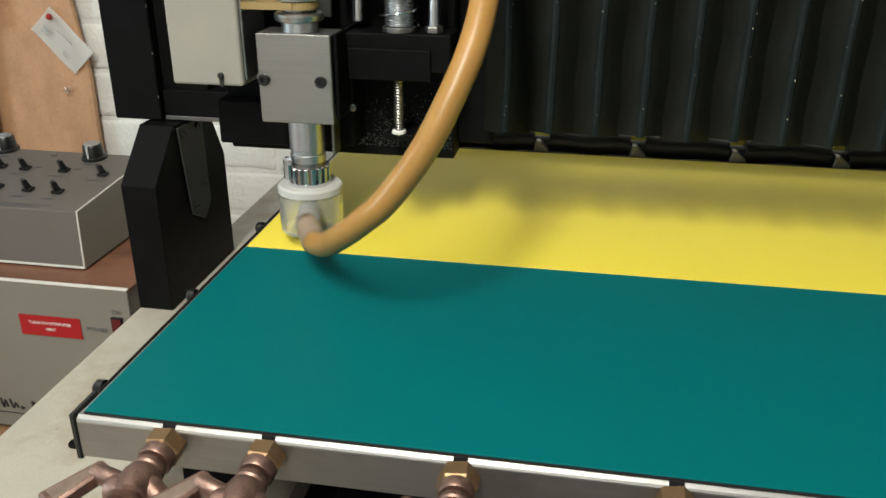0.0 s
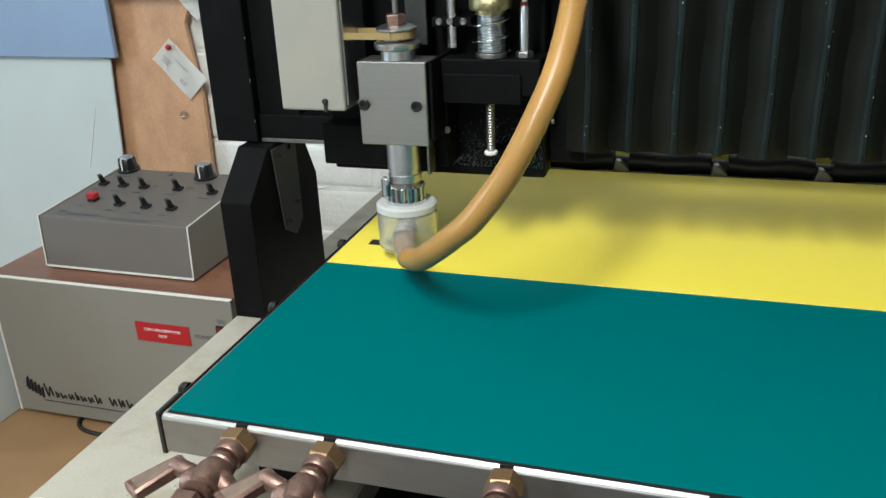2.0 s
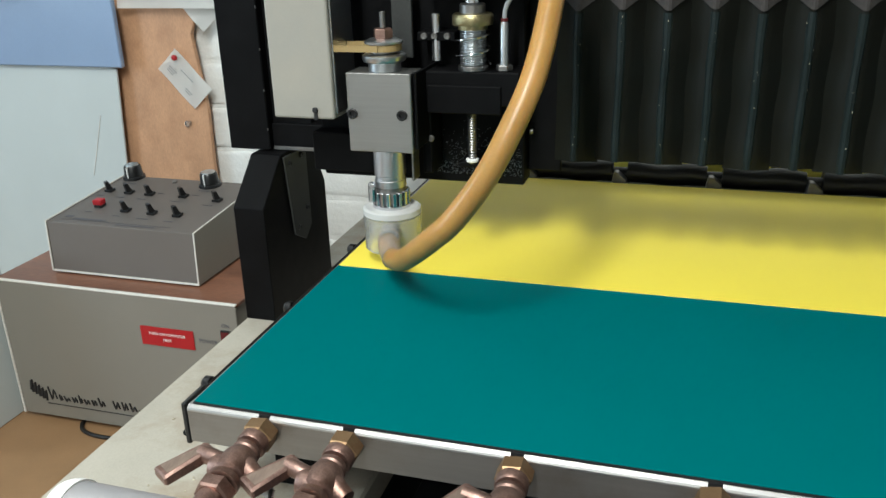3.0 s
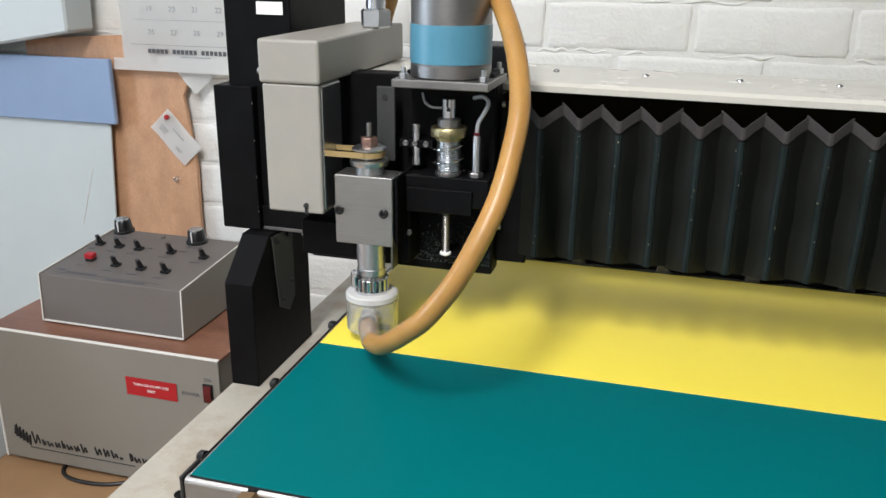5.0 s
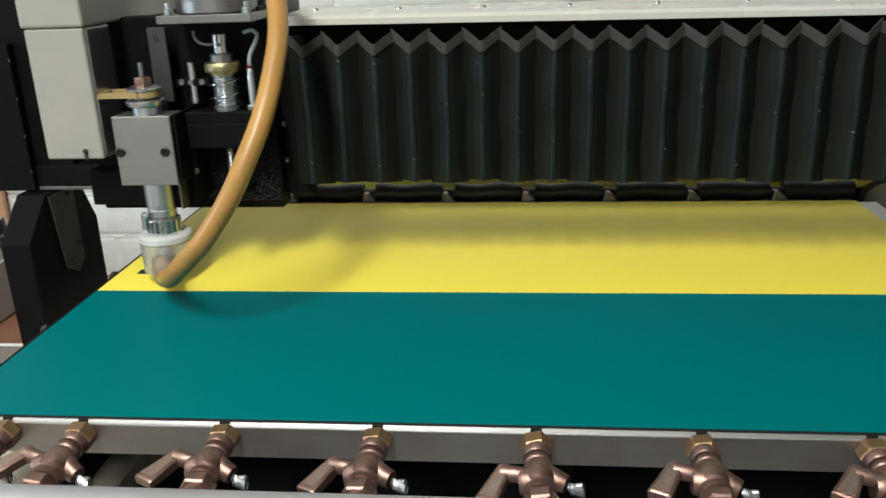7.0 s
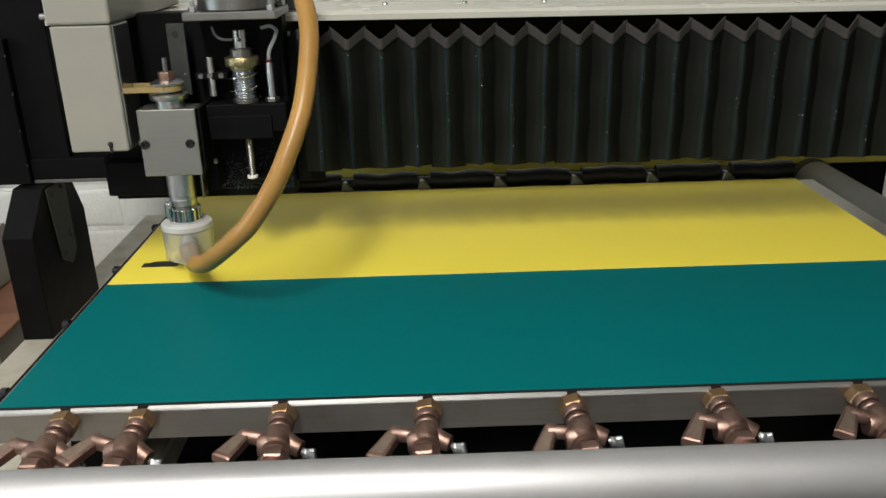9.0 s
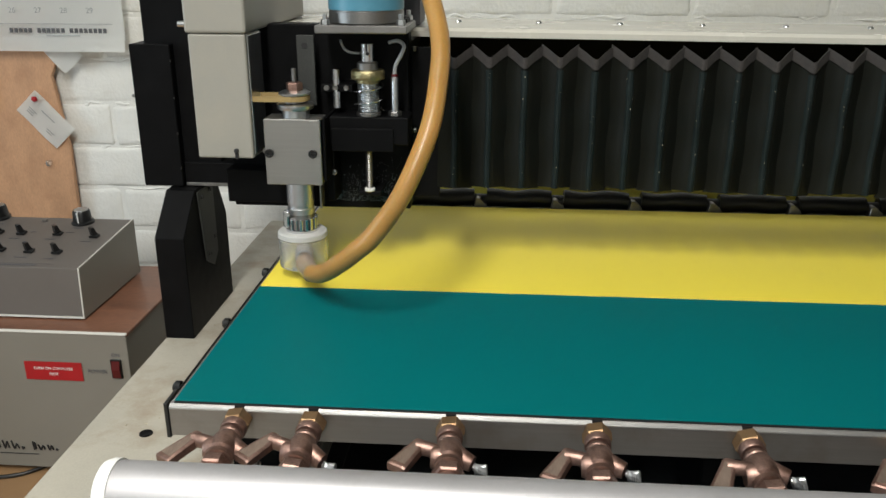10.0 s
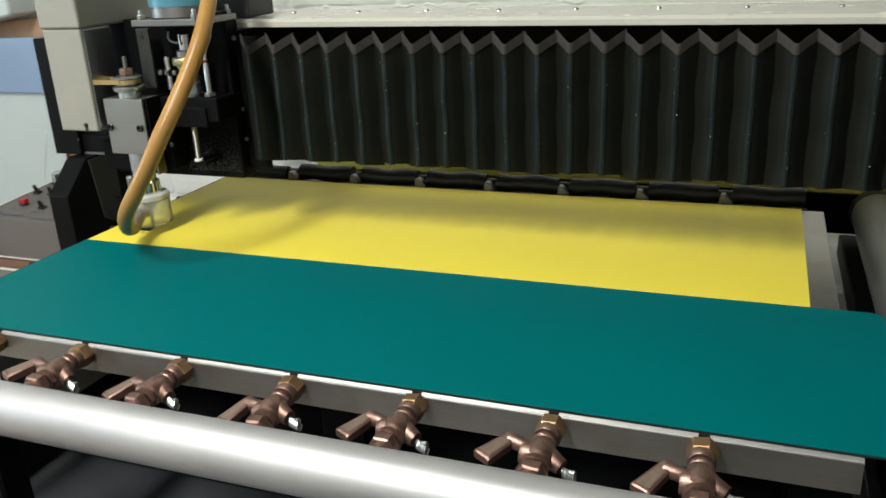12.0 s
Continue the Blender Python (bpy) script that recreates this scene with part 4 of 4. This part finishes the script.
part("rocker", prism([(CY0 - 0.0032, -0.2840), (CY0 - 0.0055, -0.2710), (CY0 - 0.0036, -0.2570)], -0.3308, -0.3188, "x"), M_DIMRED, switch)
# maker's mark: plain strokes and an underline
mark = bmesh.new()
rr = random.Random(9)
for k in range(5):
    x = -0.690 + 0.006 * k
    tube([(x, CY0 - 0.001, -0.402 - 0.003 * k), (x + 0.004, CY0 - 0.001, -0.384 - 0.004 * k), (x + 0.003, CY0 - 0.001, -0.406 - 0.003 * k)], 0.0018, 6, 4, mark)
x = -0.657
for w, h in ((0.016, 0.022), (0.006, 0.010), (0.012, 0.009), (0.010, 0.009), (0.006, 0.014), (0.011, 0.009), (0.010, 0.009), (0.012, 0.015), (0.0, 0), (0.013, 0.014), (0.011, 0.014), (0.013, 0.014), (0.004, 0.004), (0.0, 0), (0.005, 0.014), (0.012, 0.009), (0.010, 0.009), (0.003, 0.003)):
    if w:
        z = -0.4145
        tube([(x, CY0 - 0.001, z + h), (x + w * 0.3, CY0 - 0.001, z), (x + w * 0.6, CY0 - 0.001, z + h * rr.uniform(0.6, 1)), (x + w * 0.85, CY0 - 0.001, z + h * 0.1)], 0.0012, 6, 4, mark)
    x += (w or 0.008) + 0.003
tube([(-0.663, CY0 - 0.001, -0.4225), (-0.468, CY0 - 0.001, -0.4225)], 0.0006, 6, 2, mark)
part("maker_mark", mark, M_CORE, case, "black script strokes of a maker's mark")

panel = thing("control_box", "taupe sloping control box with black switches and knobs on the controller", "control box")
PX0, PX1, PY0, PY1, PZ0, PZF, PZB = -0.639, -0.385, 0.571, 0.768, LT + 0.004, -0.134, -0.119
part("case", prism([(PY0, PZ0), (PY1, PZ0), (PY1, PZB), (PY0 + 0.004, PZF)], PX0 + 0.0025, PX1 - 0.0025, "x", 0.0008), M_TAUPE, panel, "taupe front and top")
for x in (PX0, PX1 - 0.0024):
    part("side_cheek", prism([(PY0 - 0.0012, PZ0 - 0.001), (PY1, PZ0 - 0.001), (PY1, PZB + 0.001), (PY0 + 0.003, PZF + 0.001)], x, x + 0.0024, "x", 0.0005), M_BEIGE, panel, "beige end cheek with a pale rim")
# Pale strips draw the highlights along the cheek and bottom edges.
for x in (PX0 + 0.0012, PX1 - 0.0012):
    part("rim", tube([(x, PY0 - 0.0013, PZ0), (x, PY0 + 0.0029, PZF + 0.0012), (x, PY1 - 0.002, PZB + 0.0012)], 0.0011, 6, 1), M_EDGE, panel, "pale strip for the edge highlight")
part("bottom_trim", box(PX0 + 0.0025, PX1 - 0.0025, PY0 - 0.0012, PY0 + 0.001, PZ0 - 0.001, PZ0 + 0.0018), M_EDGE, panel)
part("base_pad", box(PX0 + 0.015, PX1 - 0.015, PY0 + 0.012, PY1 - 0.01, LT, PZ0 - 0.0008), M_BLACKP, panel)
SL = math.atan2(PZB - PZF, PY1 - PY0 - 0.004)
TOP = Matrix.Translation((PX0, PY0 + 0.004, PZF)) @ Matrix.Rotation(SL, 4, "X") @ Matrix.Scale(0.943, 4)


def toggle(u, v, lean=1, red=False):
    """A square-based rocker paddle on the sloping top."""
    m = TOP @ Matrix.Translation((u, v, 0.0006)) @ Matrix.Scale(1.2, 4)
    bm = box(-0.0058, 0.0058, -0.0055, 0.0055, 0, 0.0035, 0.0006)
    bm.transform(m)
    s = part("switch", bm, M_BLACKP, panel, "red push switch" if red else "black paddle switch")
    if red:
        bm = box(-0.0068, 0.0068, -0.0058, 0.0058, 0.0036, 0.0110, 0.0012)
    else:
        bm = prism([(-0.0045, 0.0036), (0.0045, 0.0036), (0.0020, 0.0075), (-0.0005, 0.0155), (-0.0055, 0.0150), (-0.0048, 0.0070)], -0.0042, 0.0042, "x", 0.0006)
        bm.transform(Matrix.Rotation(radians(-90 * lean), 4, "Z"))
    bm.transform(m)
    part("paddle", bm, M_RED if red else M_BLACKP, s)


def dial(u, v):
    m = TOP @ Matrix.Translation((u, v, 0.0006)) @ Matrix.Scale(1.45, 4)
    k = part("knob", lathe([(0.0135, 0), (0.0130, 0.0025), (0.0112, 0.0035), (0.0100, 0.0150), (0.0088, 0.0165), (0, 0.0165)], m, 28), M_BLACKP, panel, "black knob with a silver cap", True)
    part("cap", lathe([(0.0082, 0.0165), (0.0080, 0.0172), (0, 0.0173)], m, 24), M_ZINC, k, smooth=True)
    bm = box(-0.0006, 0.0006, -0.0118, -0.0090, 0.003, 0.0166)
    bm.transform(m)
    part("pointer", bm, M_WHITE, k)


dial(0.026, 0.198), dial(0.186, 0.186)
for u, v in ((0.024, 0.132), (0.064, 0.130), (0.105, 0.129), (0.169, 0.130), (0.236, 0.124), (0.108, 0.059), (0.158, 0.057), (0.205, 0.056)):
    toggle(u, v, 0.4)
toggle(0.052, 0.068, red=True)
part("lamp_button", lathe([(0.0045, 0), (0.0045, 0.002), (0.003, 0.0035), (0, 0.004)], TOP @ Matrix.Translation((0.115, 0.188, 0.0006)), 16), M_TAUPE, panel, smooth=True)
for u, v, w, h in [(*c, 0.0022) for c in ((0.020, 0.112, 0.012), (0.060, 0.110, 0.016), (0.101, 0.109, 0.016), (0.165, 0.110, 0.018), (0.230, 0.104, 0.018), (0.104, 0.038, 0.014), (0.154, 0.036, 0.02), (0.202, 0.034, 0.016), (0.120, 0.138, 0.010), (0.185, 0.140, 0.014), (0.04, 0.170, 0.02), (0.19, 0.160, 0.02), (0.046, 0.046, 0.012))] + list(((0.028, 0.024, 0.014, 0.006), (0.070, 0.018, 0.060, 0.0045), (0.160, 0.008, 0.07, 0.003), (0.12, 0.013, 0.2, 0.0007))):
    c = box(u - w / 2, u + w / 2, v - h / 2, v + h / 2, 0.0006, 0.0009)
    c.transform(TOP)
    part("caption", c, M_INK, panel)

# wall board, papers, blue strip and pale sheet
board = part("hardboard_panel", prism([(-0.911, -0.455), (-0.558, -0.455), (-0.565, -0.152), (-0.563, -0.037), (-0.578, 0.095), (-0.558, 0.137), (-0.558, 0.208), (-0.911, 0.187)], WALL_Y - 0.022, WALL_Y - 0.012, "y", 0.001), M_BOARD)
tagged(board, "tan hardboard panel with a ragged edge leaning on the brick wall", "board")


def paper(name, label, x, z, w, h, turn, y, mat=M_PAPER):
    bm = bmesh.new()
    cols = []
    for i in range(7):
        cols.append([bm.verts.new((-w / 2 + w * i / 6, 0.0015 * math.sin(i * 1.1) - 0.0025 * (j / 5) ** 2, h / 2 - h * j / 5)) for j in range(6)])
    for a, c in zip(cols[:-1], cols[1:]):
        for j in range(5):
            bm.faces.new((a[j], c[j], c[j + 1], a[j + 1]))
    bmesh.ops.solidify(bm, geom=bm.faces[:], thickness=0.0005)
    ob = part(name, bm, mat, smooth=True)
    ob.matrix_world = pose(x, y, z, 0, turn, 0)
    return tagged(ob, label, "paper")


BY = WALL_Y - 0.0235
card = paper("business_card", "white card pinned askew on the hardboard with a red pin", -0.597, 0.018, 0.095, 0.053, 47, BY - 0.004)
part("push_pin", lathe([(0.0048, 0), (0.0048, 0.003), (0.0035, 0.0045), (0, 0.005)], at(-0.037, -0.0025, 0.015, FRONT), 16), M_RED, card, "red pin head", True)
bm = bmesh.new()
for z, w, x in ((0.008, 0.030, 0.0), (-0.004, 0.018, -0.026), (-0.008, 0.014, -0.027), (-0.012, 0.014, -0.027), (-0.015, 0.012, 0.02), (-0.011, 0.016, 0.02)):
    box(x - w / 2, x + w / 2, -0.0042, -0.0032, z, z + 0.0013, 0, bm)
part("printed_bars", bm, M_LINK, card)
card2 = paper("note_card", "small white card half hidden behind the calendar", -0.556, 0.145, 0.079, 0.047, 48, BY - 0.003)
pin = part("clear_pin", lathe([(0.005, 0), (0.004, 0.004), (0.0055, 0.008), (0, 0.009)], at(-0.605, BY + 0.0015, -0.063, FRONT), 16), M_ACRYLIC, smooth=True)
tagged(pin, "clear plastic push pin in the hardboard", "pin")
calendar = paper("wall_calendar", "white paper wall calendar with grey dates", -0.555, 0.291, 0.258, 0.263, 0, BY - 0.012)
for r, z in enumerate((-0.042, -0.082)):
    for k in range(4):
        writing("date", str(19 + 7 * r + k), 0.013, at(-0.065 + 0.046 * k, -0.0055, z, FRONT), M_LINK, calendar)
bm = bmesh.new()
box(-0.11, 0.11, -0.0046, -0.0040, -0.1045, -0.1037, 0, bm)
for z in (-0.020, -0.061):
    box(-0.10, 0.10, -0.0040, -0.0034, z, z + 0.0005, 0, bm)
part("printed_rules", bm, M_LINK, calendar)
x = -0.075
for w in (0.044, 0.052, 0.075):
    bm = bmesh.new()
    for k in range(int(w / 0.0085)):
        box(x + 0.0085 * k, x + 0.0085 * k + 0.0058, -0.0052, -0.0040, -0.1190, -0.1115, 0, bm)
    part("word", bm, M_INK, calendar)
    x += w + 0.006
part("small_print", box(-0.01, 0.05, -0.0052, -0.0042, -0.1245, -0.1230), M_LINK, calendar)
tail = paper("calendar_backing", "white curling lower sheet of the calendar", -0.565, 0.151, 0.276, 0.021, 0, BY - 0.018)

sheet = thing("pale_sheet", "pale blue-white plastic sheet standing beside the controller", "plastic sheet")
part("sheet", prism([(-1.122, -0.455), (-0.753, -0.455), (-0.740, -0.152), (-0.727, 0.035), (-0.764, 0.040), (-1.122, 0.040)], 0.905, 0.909, "y", 0.001), M_PANEL, sheet)
part("crease", tube([(-0.818, 0.9045, -0.168), (-0.800, 0.9042, -0.116), (-0.779, 0.9045, -0.052)], 0.0007, 6, 4), M_WHITE, sheet, "thin white crease")
strip = part("blue_strip", box(-1.12, -0.706, 0.893, 0.904, 0.039, 0.159, 0.002), M_BLUE)
tagged(strip, "glossy blue plastic strip above the pale sheet", "plastic strip")
bin_ = part("grey_box", prism([(-1.122, 0.148), (-0.893, 0.184), (-0.748, 0.208), (-0.742, 0.469), (-1.122, 0.469)], 0.845, 0.92, "y", 0.004), M_PANEL)
tagged(bin_, "pale grey-blue box on the wall", "box")
side = part("partition_board", prism([(0.38, -0.4550), (0.56, -0.4550), (0.56, -0.16), (0.38, -0.16)], -0.738, -0.728, "x", 0.001), M_PANEL)
tagged(side, "pale grey panel beside the controller case", "panel")
cable = part("black_cable", tube([(-0.62, 0.58, -0.4523), (-0.60, 0.52, -0.4523), (-0.55, 0.505, -0.4523), (-0.49, 0.52, -0.4523), (-0.44, 0.58, -0.4523)], 0.0032, 10, 8), M_RUBBER, smooth=True)
tagged(cable, "black cable lying on the desk under the controller", "cable")

# ---- brick faces on the north wall ----
rng = random.Random(7)
BW, BH, J = 0.221, 0.073, 0.006


def brick_mesh(w, seed):
    """A brick face under thick paint: nearly flat, with a rounded, slightly ragged rim."""
    r = random.Random(seed)
    bm = bmesh.new()
    xs = [0, 0.004, 0.012, w * 0.3, w * 0.5, w * 0.7, w - 0.012, w - 0.004, w]
    zs = [0, 0.004, 0.010, BH * 0.5, BH - 0.010, BH - 0.004, BH]
    nx, nz = len(xs) - 1, len(zs) - 1
    grid = []
    for i, x in enumerate(xs):
        col = []
        for j, z in enumerate(zs):
            d = min(i, nx - i, j, nz - j)
            y = (0.0028, 0.0008, 0.0)[min(d, 2)] + r.uniform(-0.0006, 0.0006)
            w_ = 0.0022 if d == 0 else 0.001
            col.append(bm.verts.new((x + r.uniform(-w_, w_), y, z + r.uniform(-w_, w_))))
        grid.append(col)
    for i in range(nx):
        for j in range(nz):
            bm.faces.new((grid[i][j], grid[i + 1][j], grid[i + 1][j + 1], grid[i][j + 1]))
    rim = [grid[i][0] for i in range(nx + 1)] + [grid[nx][j] for j in range(1, nz + 1)] + [grid[i][nz] for i in range(nx - 1, -1, -1)] + [grid[0][j] for j in range(nz - 1, 0, -1)]
    back = [bm.verts.new((v.co.x, 0.012, v.co.z)) for v in rim]
    for k in range(len(rim)):
        bm.faces.new((rim[k], back[k], back[(k + 1) % len(rim)], rim[(k + 1) % len(rim)]))
    me = bpy.data.meshes.new("brick")
    bmesh.ops.recalc_face_normals(bm, faces=bm.faces)
    for f in bm.faces:
        f.smooth = True
    bm.to_mesh(me), bm.free()
    me.materials.append(M_BRICK)
    return me


KINDS = [brick_mesh(BW, s) for s in range(8)]
ROW0 = -0.428
for row in range(19):
    z = ROW0 + row * (BH + J)
    for k in range(13):
        ob = new("brick", KINDS[rng.randrange(8)])
        ob.location = (-1.05 + k * (BW + J) + (row % 2) * (BW + J) / 2, WALL_Y + rng.uniform(-0.0006, 0.001), z + rng.uniform(-.001, .001))
        ob.parent = wall

# ragged ridges of old paint and mortar along the joints
bm = bmesh.new()
for row in range(1, 15):
    z = ROW0 + row * (BH + J) - J / 2
    x = -0.95
    while x < 1.7:
        n = rng.uniform(0.02, 0.11)
        if rng.random() < 0.55:
            pts = [(x + n * i / 5, WALL_Y + 0.0022 + rng.uniform(-0.0006, 0.001), z + rng.uniform(-0.0035, 0.0035)) for i in range(6)]
            thick = [0.25] + [rng.uniform(0.5, 1.5) for _ in range(4)] + [0.25, 0.25]
            tube(pts, 0.0020, 7, 4, bm, lambda s: thick[int(s * 5)] * (1 - s * 5 % 1) + thick[int(s * 5) + 1] * (s * 5 % 1))
        x += n + rng.uniform(0.0, 0.07)
tagged(part("paint_ridge", bm, M_BRICK, wall, "lumpy paint along the joints", True), kind="stuff")


# ---- what moves ----
def motions():
    across = [(0, 0.0037), (0.5, -0.0078), (1, 0.0095), (1.5, 0.0255), (2, 0.0189), (2.5, 0.0003), (2.8, -0.0035), (3.3, 0.0060), (3.8, 0.0270), (4.2, 0.0285), (4.5, 0.0169), (5, -0.0002), (5.5, -0.0008), (6, 0.0175), (6.5, 0.0328), (7, 0.0171), (7.4, 0.0040), (7.9, 0.0050), (8.5, 0.0290), (9, 0.0267), (9.5, 0.0088), (10, -0.0065), (10.5, 0.0019), (11, 0.0260), (11.5, 0.0343), (12, 0.0141)]
    walk(head, [(t, pose(x, 0, 0)) for t, x in across])
    # the bellows follow the head, each fold less than the one before it
    for k, fold in enumerate(PLEATED, 1):
        walk(fold, [(t, pose(0.1857 + PITCH * (k - 1) + x * max(0.03, 0.607 - 0.0462 * k), 0, 0)) for t, x in across])
    # the bed and all that lies on it feeds to and fro under the head
    feed = [(0, 0.0036), (0.5, 0.0059), (1, 0.0016), (1.5, -0.0026), (2, -0.0021), (2.5, 0.0031), (2.7, 0.0005), (4.3, -0.0054), (4.5, -0.0032), (5, -0.0017), (5.5, -0.0009), (6, -0.0031), (6.5, -0.0087), (7, -0.0057), (8.8, -0.0150), (9, -0.0201), (9.5, -0.0141), (10, -0.0104), (10.5, -0.0128), (11, -0.0145), (11.5, -0.0164), (12, -0.0214)]
    for ob in [bed, green, yellow, line, front_tube, side_tube, *cocks]:
        rest = ob.matrix_basis.copy()
        walk(ob, [(t, pose(0, y, 0) @ rest) for t, y in feed])


motions()
